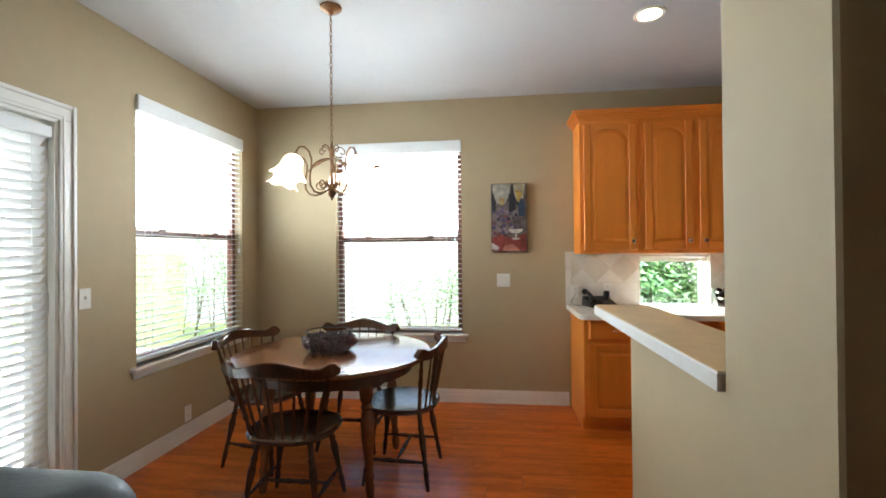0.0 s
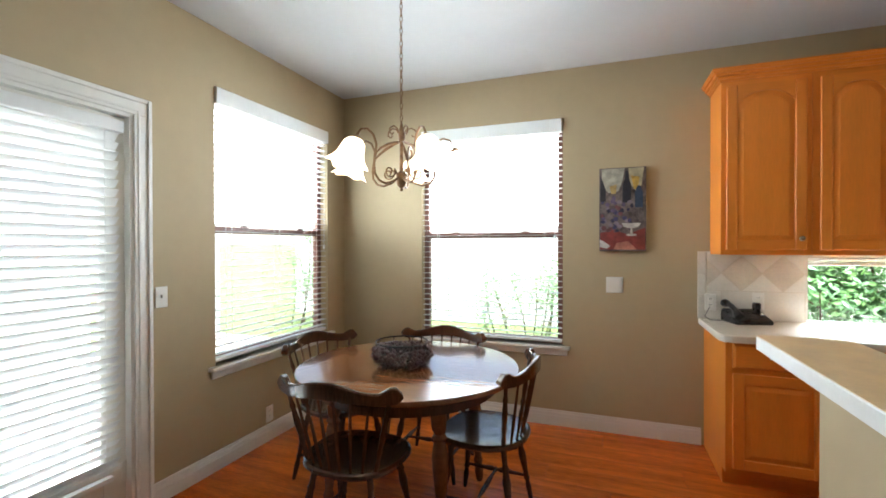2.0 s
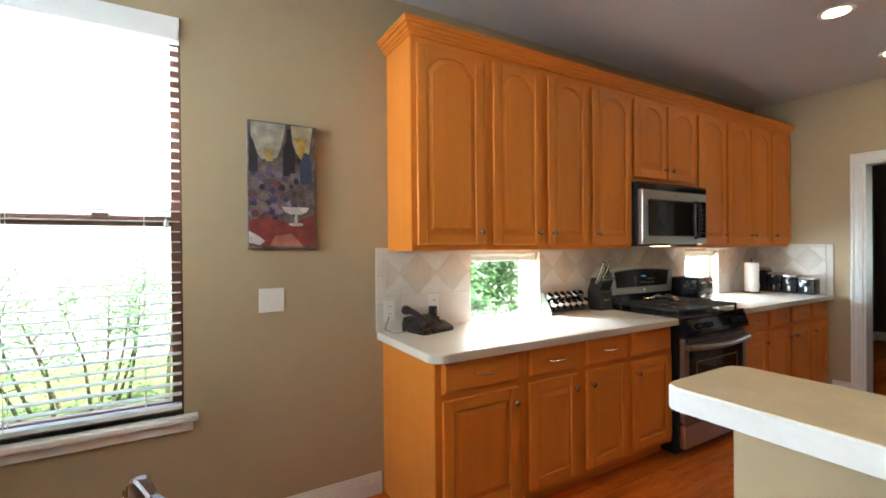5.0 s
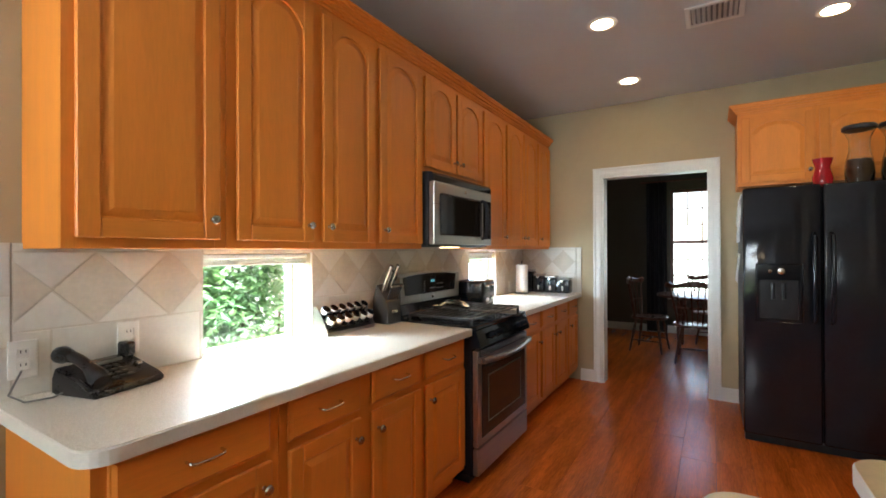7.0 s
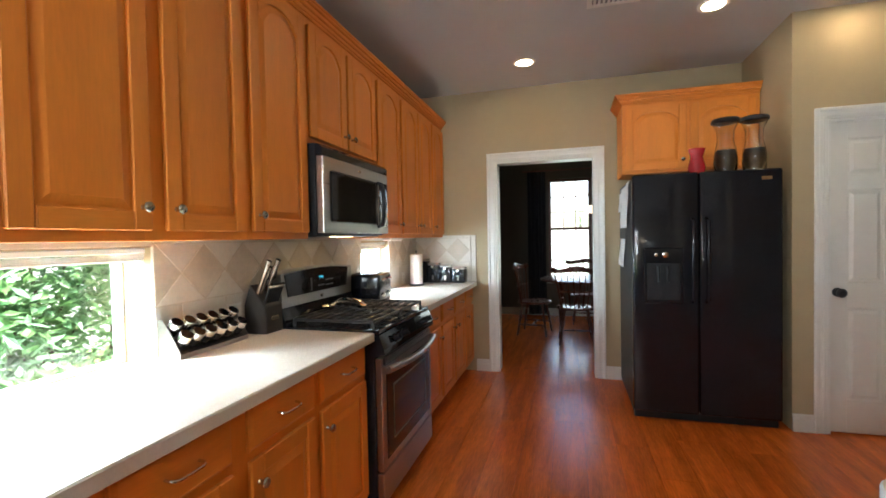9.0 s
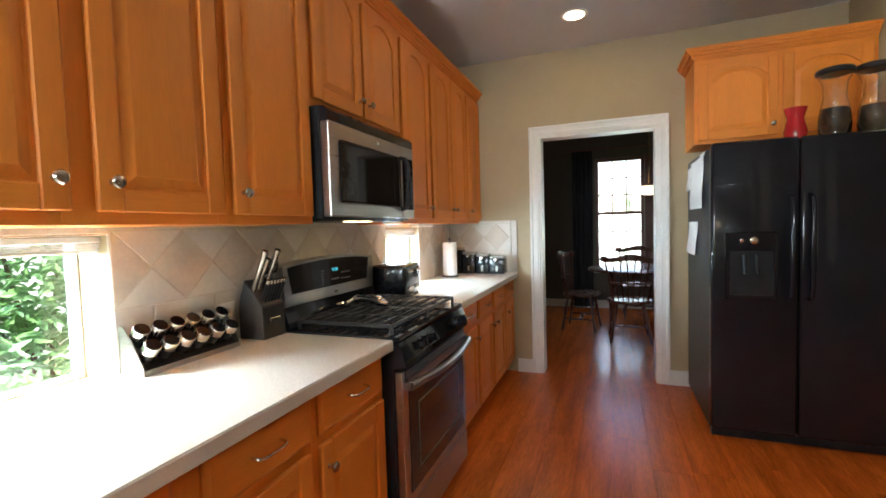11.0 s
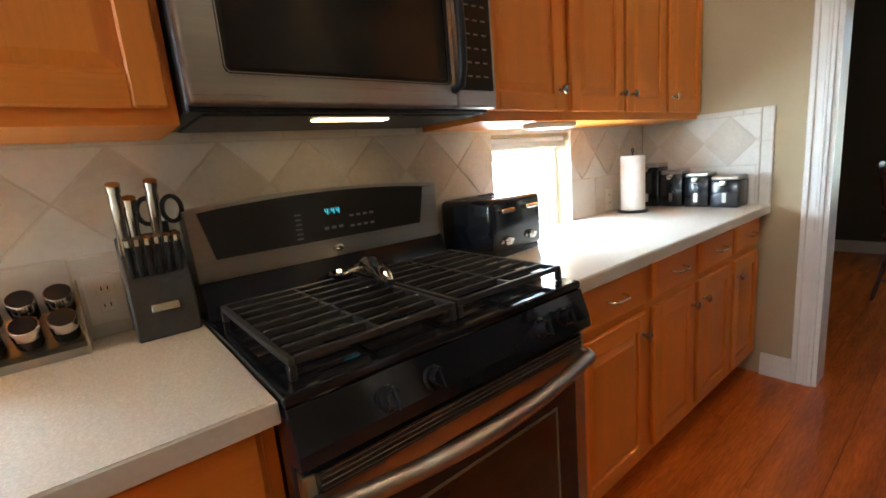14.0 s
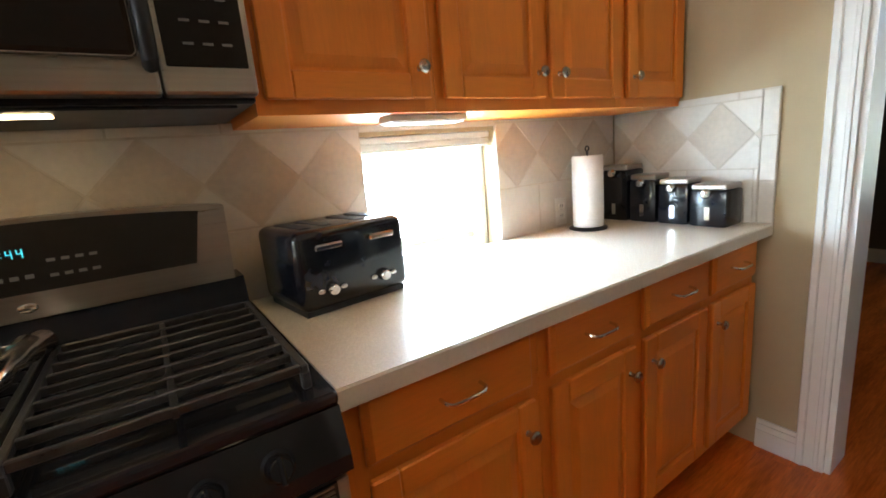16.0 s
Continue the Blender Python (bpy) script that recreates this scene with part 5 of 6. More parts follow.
part("handset", bm, PH, ph, "", True)
bm = B()
for i in range(3):
    for k in range(4):
        box(bm, -0.035 + i * 0.024, -0.018 + i * 0.024, -0.065 + k * 0.022, -0.050 + k * 0.022, 0.040 + k * 0.0075, 0.046 + k * 0.0075, 0.002)
bm.transform(m4)
part("key", bm, mat("phone_keys", (0.07, 0.07, 0.07), 0.4), ph)["kind"] = "stuff"
bm = box(B(), -0.035, 0.065, 0.034, 0.068, 0.068, 0.084, 0.003)
bm.transform(m4)
part("display", bm, mat("phone_display", (0.09, 0.10, 0.09), 0.15), ph)
bm = box(B(), 0.078, 0.112, 0.035, 0.085, 0.075, 0.125, 0.006)
bm.transform(m4)
part("side_unit", bm, PH, ph)
bm = lathe(B(), [(0.012, 0), (0.012, 0.006), (0.009, 0.008)], 16, m4 @ Matrix.Translation((0.085, -0.01, 0.056)))
part("dial_key", bm, CHROME, ph, "", True)
pts = [(0.735, 3.735, CT + 0.05)] + [(0.72 + 0.10 * t_ + 0.0, 3.70 - 0.05 * math.sin(math.pi * t_), CT + 0.012 + 0.03 * (1 - t_) * (1 - t_)) for t_ in (0.2, 0.4, 0.6, 0.8, 1.0)] + [(0.835, 3.725, CT + 0.012), (0.80, 3.735, CT + 0.012)]
part("coiled_cord", tube(B(), pts, 0.007, 8), PH, ph, "", True)
pts = [(0.750, 3.80, CT + 0.02), (0.690, 3.78, CT + 0.008), (0.630, 3.80, CT + 0.006), (0.610, 3.86, CT + 0.02), (0.648, 3.884, 0.985)]
part("line_cord", tube(B(), pts, 0.003, 6), mat("grey_cord", (0.20, 0.19, 0.18), 0.6), ph, "grey line cord", True)

# spice rack: a steel wedge with two rows of six tilted jars
SR = thing("spice_rack", (1.98, 3.80, CT), "stainless spice rack holding twelve steel-lidded jars", "spice rack")
SX0, SX1 = 1.785, 2.150
sy0, sy1 = 3.778, 3.880
Y_ = Matrix(((0, 1, 0, 0), (1, 0, 0, 0), (0, 0, 1, 0), (0, 0, 0, 1)))
for a, b in ((SX0, SX0 + 0.004), (SX1 - 0.004, SX1)):
    bm = prism(B(), [(sy0, CT + 0.002), (sy1, CT + 0.002), (sy1, CT + 0.150), (sy1 - 0.02, CT + 0.148), (sy1 - 0.06, CT + 0.095), (sy0, CT + 0.022)], a, b)
    bm.transform(Y_)
    part("side_plate", bm, STEEL, SR)
bm = prism(B(), [(sy0, CT + 0.002), (sy1 - 0.002, CT + 0.002), (sy1 - 0.002, CT + 0.090), (sy0 + 0.03, CT + 0.024), (sy0, CT + 0.020)], SX0 + 0.004, SX1 - 0.004)
bm.transform(Y_)
part("tray", bm, STEEL, SR, "brushed steel tray")
SPICE = mat("spice_fill", (0.06, 0.035, 0.018), 0.8, var=0.5, scale=40)
SP2 = Matrix.Rotation(radians(40), 4, "X")
for r_ in range(2):
    for i in range(6):
        x = SX0 + 0.034 + i * 0.0595
        m4 = Matrix.Translation((x, sy1 - 0.026 - 0.046 * r_, CT + 0.104 - 0.046 * r_)) @ SP2
        jar = part("jar", lathe(B(), [(0.020, -0.018), (0.0235, -0.014), (0.0235, 0.020), (0.021, 0.026)], 18, m4), BGLASS, SR, "dark glass jar", True)
        part("lid", lathe(B(), [(0.0250, 0.018), (0.0250, 0.044), (0.0235, 0.046), (0.004, 0.046)], 18, m4), CHROME, jar, "polished steel lid", True)
        # black disc puts the dark reflection on the polished lid into colour
        part("lid_top", lathe(B(), [(0.0228, 0.0455), (0.0222, 0.0475), (0.004, 0.0478)], 18, m4), BLACK, jar, "black disc for the dark reflection on top", True)
        part("lid_window", lathe(B(), [(0.017, 0.0452), (0.017, 0.0462), (0.003, 0.0462)], 14, m4), BGLASS, jar)

# knife block
KB = thing("knife_block", (2.31, 3.80, CT), "black wooden knife block full of steel-handled knives", "knife block")
KW = mat("charcoal_block", (0.040, 0.037, 0.035), 0.55, var=0.2, scale=12)
bm = prism(B(), [(3.748, CT + 0.002), (3.872, CT + 0.002), (3.872, CT + 0.125), (3.838, CT + 0.212), (3.752, CT + 0.118)], 2.252, 2.368)
bm.transform(Y_)
bmesh.ops.bevel(bm, geom=bm.edges[:], offset=0.004, segments=1, affect="EDGES")
part("block", bm, KW, KB)
part("name_plate", boxb(2.285, 2.335, 3.7450, 3.7490, CT + 0.058, CT + 0.074, 0.001), NICKEL, KB, "small metal plate")
kd_ = Vector((0, -0.46, 0.89)).normalized()


def knife(x, y, z, L, r):
    a = Vector((x, y, z))
    b = a + kd_ * L
    bm = tube(B(), [a, a.lerp(b, 0.15), a.lerp(b, 0.5), a.lerp(b, 0.85), b], [r * 0.8, r, r * 0.92, r * 1.05, r * 0.9], 10)
    k = part("knife_handle", bm, NICKEL if r > 0.01 else BLACKM, KB, "steel knife handle" if r > 0.01 else "black and steel knife handle", True)
    part("steel_edge", tube(B(), [a + Vector((0, 0.003, r * 0.9)), b + Vector((0, 0.003, r * 0.7))], r * 0.42, 8), BLACKM if r > 0.01 else NICKEL, k, "", True)
    part("end_cap", tube(B(), [b - kd_ * 0.002, b + kd_ * 0.012], r * 1.12, 10), NICKEL, k, "", True)


for i in range(6):
    knife(2.268 + i * 0.0165, 3.768, CT + 0.130, 0.078, 0.0068)
for x, L in ((2.266, 0.150), (2.287, 0.120), (2.326, 0.152)):
    knife(x, 3.808, CT + 0.168, L, 0.011)
bm = B()
for dx in (-0.022, 0.022):
    tube(bm, [(2.338 + dx + 0.018 * math.cos(a * math.pi / 8), 3.800 - 0.010, CT + 0.255 + 0.026 * math.sin(a * math.pi / 8)) for a in range(17)], 0.005, 8)
box(bm, 2.328, 2.348, 3.785, 3.800, CT + 0.17, CT + 0.232, 0.003)
part("scissors", bm, BLACKM, KB, "black-handled kitchen scissors", True)

KB.matrix_basis = pose(2.296, 3.795, CT) @ Matrix.Diagonal((1.10, 1.0, 1.13, 1))

# spoon rest on the range
so = thing("spoon_rest", (2.71, 3.62, 0.947), "polished steel ladle rest on the range grate", "spoon rest")
bm = lathe(B(), [(0.010, 0.0), (0.030, 0.004), (0.038, 0.014), (0.036, 0.015), (0.028, 0.007), (0.004, 0.004)], 20, Matrix.Translation((2.705, 3.690, 0.950)))
part("dish", bm, CHROME, so, "", True)
pts = [(2.768 - 0.0058 * i, 3.672 - 0.024 * i, 0.972 + 0.012 * math.sin(i * 0.4)) for i in range(10)]
pts = [(2.725, 3.688, 0.962)] + pts
part("ribbed_handle", tube(B(), pts, [0.006, 0.014, 0.023, 0.018, 0.025, 0.019, 0.025, 0.019, 0.024, 0.018, 0.010], 14), CHROME, so, "", True)

# toaster
NAVY = mat("toaster_black", (0.010, 0.012, 0.018), 0.16, var=0.2, scale=8)
to = thing("toaster", (3.33, 3.73, CT), "gloss black four-slice toaster beside the range", "toaster")
TX0, TX1, TY0, TY1, TZ = 3.172, 3.472, 3.612, 3.850, CT + 0.205
bm = box(B(), TX0, TX1, TY0, TY1, CT + 0.014, TZ, 0.022, 3)
part("shell", bm, NAVY, to, "", True)
part("base", boxb(TX0 + 0.012, TX1 - 0.012, TY0 + 0.012, TY1 - 0.012, CT + 0.002, CT + 0.016), BLACKM, to)
for x in (TX0 + 0.05, TX0 + 0.105, TX1 - 0.105, TX1 - 0.05):
    part("slot", boxb(x - 0.013, x + 0.013, TY0 + 0.04, TY1 - 0.035, TZ - 0.002, TZ + 0.002, 0.001), BLACKM, to)
for x in (TX0 + 0.078, TX1 - 0.078):
    bm = box(B(), x - 0.036, x + 0.036, TY0 - 0.016, TY0 + 0.002, TZ - 0.048, TZ - 0.034, 0.004)
    part("lever", bm, CHROME, to, "chrome lever bar")
    m4 = Matrix.Translation((x, TY0, CT + 0.060)) @ Matrix.Rotation(radians(90), 4, "X")
    part("browning_knob", lathe(B(), [(0.016, 0), (0.016, 0.006), (0.012, 0.016), (0.010, 0.018)], 16, m4), CHROME, to, "chrome dial", True)
    for dx in (-0.030, 0.028):
        m4 = Matrix.Translation((x + dx, TY0, CT + 0.060)) @ Matrix.Rotation(radians(90), 4, "X") @ Matrix.Diagonal((1.3, 0.8, 1, 1))
        part("button", lathe(B(), [(0.007, 0), (0.007, 0.004), (0.004, 0.006)], 12, m4), CHROME, to, "", True)

to.matrix_basis = pose(3.350, 3.735, CT, 0, 0, 7)

# paper towels
pt = thing("paper_towel_holder", (4.42, 3.76, CT), "paper towel roll on a black wire holder", "paper towels")
PAPER = mat("paper_towel", (0.82, 0.80, 0.77), 0.9, var=0.05, scale=30, bump=0.5, bscale=120)
bm = lathe(B(), [(0.070, CT + 0.002), (0.075, CT + 0.005), (0.075, CT + 0.010), (0.004, CT + 0.013)], 24, Matrix.Translation((4.42, 3.76, 0)))
cyl(bm, (4.42, 3.76, CT + 0.010), (4.42, 3.76, CT + 0.31), 0.004, seg=8)
tube(bm, [(4.42 + 0.010 * math.cos(a * math.pi / 6), 3.76, CT + 0.32 + 0.010 * math.sin(a * math.pi / 6)) for a in range(13)], 0.003, 6)
part("holder", bm, BLACKM, pt, "black metal holder", True)
bm = lathe(B(), [(0.018, CT + 0.016), (0.058, CT + 0.016), (0.0595, CT + 0.022), (0.0595, CT + 0.288), (0.058, CT + 0.293), (0.018, CT + 0.293)], 30, Matrix.Translation((4.42, 3.76, 0)))
part("roll", bm, PAPER, pt, "white printed paper roll", True)

# canisters, falling in height
for y, s_, h in ((3.790, 0.125, 0.238), (3.663, 0.114, 0.196), (3.537, 0.116, 0.178), (3.405, 0.128, 0.158)):
    x = 4.695
    c = thing("canister", (x, y, CT), "square black canister with clear window and clamp lid", "canister", "canisters in the corner")
    a = s_ / 2
    part("jar", boxb(x - a, x + a, y - a, y + a, CT + 0.002, CT + h - 0.022, 0.008, 2), NAVY, c, "", True)
    part("lid", boxb(x - a + 0.003, x + a - 0.003, y - a + 0.003, y + a - 0.003, CT + h - 0.021, CT + h, 0.006, 2), STEEL, c, "steel clamp lid")
    part("label_window", boxb(x - a - 0.001, x - a + 0.002, y - 0.008, y + 0.010, CT + 0.028, CT + 0.075), CHROME, c, "pale strip label")
    m4 = Matrix.Translation((x - a - 0.001, y + 0.004, CT + h - 0.034)) @ Matrix.Rotation(radians(-90), 4, "Y")
    part("clamp", lathe(B(), [(0.018, 0), (0.018, 0.010), (0.012, 0.018), (0.003, 0.020)], 16, m4), CHROME, c, "round steel clasp", True)

# ---- on and beside the refrigerator ----
va = thing("vase", (4.06, 1.46, fz), "waisted ruby glass vase on the refrigerator", "vase")
bm = lathe(B(), [(0.040, fz + 0.001), (0.052, fz + 0.010), (0.058, fz + 0.05), (0.046, fz + 0.10), (0.040, fz + 0.125), (0.050, fz + 0.160), (0.056, fz + 0.185), (0.052, fz + 0.185), (0.036, fz + 0.125), (0.052, fz + 0.05), (0.030, fz + 0.012)], 28, Matrix.Translation((4.06, 1.46, 0)))
part("glass_body", bm, mat("ruby_glass_body", (0.42, 0.012, 0.018), 0.08, var=0.15, coat=0.5), va, "", True)
for y in (1.27, 1.09):
    j = thing("glass_jar", (4.08, y, fz), "tall glass jar of dark coffee with a black lid", "jar", "jars on the refrigerator")
    bm = lathe(B(), [(0.055, fz + 0.001), (0.072, fz + 0.006), (0.076, fz + 0.08), (0.070, fz + 0.15), (0.052, fz + 0.23), (0.055, fz + 0.30), (0.080, fz + 0.355), (0.077, fz + 0.355), (0.052, fz + 0.30), (0.049, fz + 0.23), (0.066, fz + 0.15), (0.072, fz + 0.08), (0.05, fz + 0.012)], 28, Matrix.Translation((4.08, y, 0)))
    part("glass_body", bm, GLASS, j, "clear glass", True)
    part("contents", lathe(B(), [(0.045, fz + 0.014), (0.070, fz + 0.080), (0.065, fz + 0.145), (0.060, fz + 0.165), (0.004, fz + 0.168)], 24, Matrix.Translation((4.08, y, 0))), SPICE, j, "dark contents", True)
    part("lid", lathe(B(), [(0.082, fz + 0.355), (0.090, fz + 0.362), (0.090, fz + 0.378), (0.082, fz + 0.388), (0.010, fz + 0.392)], 28, Matrix.Translation((4.08, y, 0))), BLACKM, j, "black lid", True)
SHEET = mat("white_paper", (0.78, 0.77, 0.74), 0.8, var=0.04, scale=10)
for x0, x1, z0, z1, lean in ((4.145, 4.588, 1.395, 1.728, 0.010), (4.34, 4.68, 1.075, 1.305, 0.016), (4.575, 4.745, 1.54, 1.70, 0.006), (4.09, 4.25, 1.69, 1.748, 0.016)):
    bm = B()
    vs = []
    for i in range(5):
        for k in range(7):
            x, z = x0 + (x1 - x0) * i / 4, z0 + (z1 - z0) * k / 6
            x += (0.11 * (1 - k / 6) * (i / 4 - 0.5)) if z1 < 1.3 else 0
            vs.append(bm.verts.new((x, fy1 - 0.003 + lean * (1 - k / 6) + 0.003 * math.sin(i * 1.7 + k), z)))
    for i in range(4):
        for k in range(6):
            bm.faces.new((vs[i * 7 + k], vs[(i + 1) * 7 + k], vs[(i + 1) * 7 + k + 1], vs[i * 7 + k + 1]))
    r = bmesh.ops.extrude_face_region(bm, geom=bm.faces[:])
    bmesh.ops.translate(bm, verts=[e for e in r["geom"] if isinstance(e, bmesh.types.BMVert)], vec=(0, 0.0012, 0))
    solid("paper_note", bm, SHEET, "white paper note hung on the refrigerator side", "paper", "notes on the refrigerator", smooth=True)

# ---- dining room beyond the doorway ----
CHERRY = mat("cherry_stain", (0.10, 0.030, 0.014), 0.28, var=0.3, scale=4, stretch=(4, 4, 0.6), coat=0.2)
dt = thing("dining_table", (6.85, 2.05, 0), "dark wooden dining table beyond the doorway", "table")
bm = lathe(B(), [(0.66, 0.715), (0.70, 0.720), (0.70, 0.742), (0.68, 0.748)], 48, Matrix.Translation((6.85, 2.05, 0)) @ Matrix.Diagonal((0.85, 1.0, 1, 1)))
part("tabletop", bm, CHERRY, dt, "", True)
for sx in (-1, 1):
    for sy in (-1, 1):
        part("leg", lathe(B(), LEG, 14, between((6.85 + 0.36 * sx, 2.05 + 0.42 * sy, 0), (6.85 + 0.34 * sx, 2.05 + 0.40 * sy, 0.715))), CHERRY, dt, "", True)
dc = chair("dining_room_chair", "cherry-stained spindle-back chair in the dining room", 0.98, True, CHERRY, True)
dc["group"] = "dining room chairs"
for x, y, rz in ((6.62, 2.82, 172), (7.50, 2.10, 90), (6.95, 1.25, 0)):
    copy_thing(dc, pose(x, y, 0, 0, 0, rz))
dc.matrix_basis = pose(6.18, 2.28, 0, 0, 0, -88)
CURT = mat("dark_curtain", (0.022, 0.022, 0.026), 0.85, var=0.2, scale=8)
for y0, y1 in ((2.72, 3.02), (0.83, 1.13)):
    cu = thing("curtain", (XD - 0.08, (y0 + y1) / 2, 0.02), "dark floor-length curtain beside the dining window", "curtain", "dining curtains")
    bm = B()
    n = 40
    a, b = [], []
    for i in range(n + 1):
        y = y0 + (y1 - y0) * i / n
        x = XD - 0.075 + 0.028 * math.sin(i * 2 * math.pi / 8) + 0.006 * math.sin(i * 1.3)
        a.append((bm.verts.new((x, y, 0.02)), bm.verts.new((x, y, 2.42))))
        b.append((bm.verts.new((x + 0.004, y, 0.02)), bm.verts.new((x + 0.004, y, 2.42))))
    for i in range(n):
        for s_ in (a, b):
            bm.faces.new((s_[i][0], s_[i + 1][0], s_[i + 1][1], s_[i][1]))
        for k in (0, 1):
            bm.faces.new((a[i][k], a[i + 1][k], b[i + 1][k], b[i][k]))
    part("cloth", bm, CURT, cu, "", True)
cr = thing("curtain_rod", (XD - 0.06, 1.92, 2.43), "dark curtain rod above the dining windows", "curtain rod")
part("rod", cyl(B(), (XD - 0.07, 0.75, 2.435), (XD - 0.07, 3.10, 2.435), 0.012, seg=12), BRONZE, cr, "", True)
part("mullion_casing", boxb(XD - 0.022, XD - 0.001, 1.862, 1.988, 0.62, 2.30, 0.003), BRONZE, cr)
pl = thing("pendant_lamp", (6.85, 2.02, H), "lit bowl pendant hanging over the dining table", "pendant lamp")
part("canopy", lathe(B(), [(0.06, H - 0.001), (0.06, H - 0.012), (0.02, H - 0.03)], 20, Matrix.Translation((6.85, 2.02, 0))), COPPER, pl, "", True)
bm = cyl(B(), (6.85, 2.02, 1.80), (6.85, 2.02, H - 0.03), 0.006, seg=8)
for k in range(3):
    a = 2 * math.pi * k / 3
    tube(bm, [(6.85, 2.02, 1.98), (6.85 + 0.10 * math.cos(a), 2.02 + 0.10 * math.sin(a), 1.90), (6.85 + 0.165 * math.cos(a), 2.02 + 0.165 * math.sin(a), 1.745)], 0.005, 6)
part("stem", bm, COPPER, pl, "", True)
bm = lathe(B(), [(0.02, 1.640), (0.09, 1.655), (0.145, 1.695), (0.175, 1.745), (0.168, 1.745), (0.138, 1.70), (0.02, 1.650)], 32, Matrix.Translation((6.85, 2.02, 0)))
part("glass_bowl", bm, glow("lit_bowl_glass", (1.0, 0.80, 0.52), 0.34), pl, "lit glass bowl", True)

# ---- sofa at the edge of the living room ----
TEAL = mat("teal_leather", (0.016, 0.028, 0.028), 0.55, var=0.25, scale=9, bump=0.4, bscale=90)
sf = thing("sofa", (-1.38, 0.10, 0), "dark teal leather sofa with a tall rounded back", "sofa")
part("base", boxb(-2.16, -0.62, -0.42, 0.50, 0.06, 0.32, 0.03, 2), TEAL, sf, "", True)
part("back", boxb(-2.18, -0.60, 0.27, 0.575, 0.322, 1.035, 0.085, 5), TEAL, sf, "tall padded back", True)
for x0 in (-2.18, -0.80):
    part("arm", boxb(x0, x0 + 0.22, -0.44, 0.268, 0.322, 0.64, 0.08, 4), TEAL, sf, "rounded padded arm", True)
for x0 in (-1.955, -1.38):
    part("seat_cushion", boxb(x0, x0 + 0.57, -0.44, 0.265, 0.322, 0.48, 0.05, 3), TEAL, sf, "", True)
for sx in (-2.08, -0.70):
    for sy in (-0.34, 0.42):
        part("foot", cyl(B(), (sx, sy, 0.001), (sx, sy, 0.07), 0.022, 0.03, 12), DARKWOOD, sf)

# ---- outdoors ----
GRASS = mat("lawn", (0.075, 0.125, 0.030), 0.9, var=0.4, scale=6, bump=0.5, bscale=60)
CONC = mat("patio_concrete", (0.52, 0.50, 0.46), 0.85, var=0.08, scale=3, bump=0.2, bscale=80)
SIDING = mat("white_siding", (0.78, 0.77, 0.74), 0.6, var=0.04, scale=3)
ground = solid("ground", boxb(-900, 900, -900, 900, -0.30, -0.16), GRASS, "green lawn that reaches the horizon", "ground", kind="structure")
solid("patio", boxb(-6.5, -2.49, -2.5, 6.0, -0.159, -0.06, 0.01), CONC, "pale concrete patio outside the door", "patio", kind="structure")
pc = thing("patio_cover", (-4.2, 1.8, 2.4), "white slatted patio cover on posts", "patio cover", kind="structure")
for i in range(9):
    part("rafter", boxb(-6.0, -2.50, -1.9 + i * 0.95, -1.86 + i * 0.95, 2.46, 2.60), SIDING, pc)
for i in range(40):
    part("slat", boxb(-5.95 + i * 0.085, -5.91 + i * 0.085, -2.0, 5.9, 2.601, 2.64), SIDING, pc)
part("beam", boxb(-6.05, -5.93, -2.0, 5.9, 2.30, 2.458), SIDING, pc)
for y in (-1.9, 1.9, 5.75):
    part("post", boxb(-6.04, -5.94, y - 0.05, y + 0.05, -0.06, 2.30), SIDING, pc)
# added white backdrop, so the view through the windows burns out
fnc = thing("white_fence", (2.0, 9.0, -0.16), "tall white board fence added as a bright backdrop", "fence", kind="structure")
for i in range(60):
    part("board", boxb(-7.0 + i * 0.30, -6.71 + i * 0.30, 8.98 + 0.01 * (i % 2), 9.02 + 0.01 * (i % 2), -0.159, 2.1), SIDING, fnc)
part("cap_rail", boxb(-7.0, 11.0, 8.95, 9.06, 2.10, 2.16), SIDING, fnc)

LEAF = mat("leaf_green", (0.105, 0.215, 0.105), 0.40, var=0.30, scale=3, rnd=0.0, col2=(0.150, 0.290, 0.150))
# thin leaves let part of the light through
ln, ll = LEAF.node_tree.nodes, LEAF.node_tree.links
thru = ln.new("ShaderNodeBsdfTranslucent")
thru.inputs["Color"].default_value = (0.22, 0.42, 0.16, 1)
both = ln.new("ShaderNodeMixShader")
both.inputs[0].default_value = 0.45
ll.new(ln["Principled BSDF"].outputs[0], both.inputs[1])
ll.new(thru.outputs[0], both.inputs[2])
ll.new(both.outputs[0], ln["Material Output"].inputs[0])
BARK = mat("bush_bark", (0.10, 0.07, 0.045), 0.9, var=0.3, scale=20)


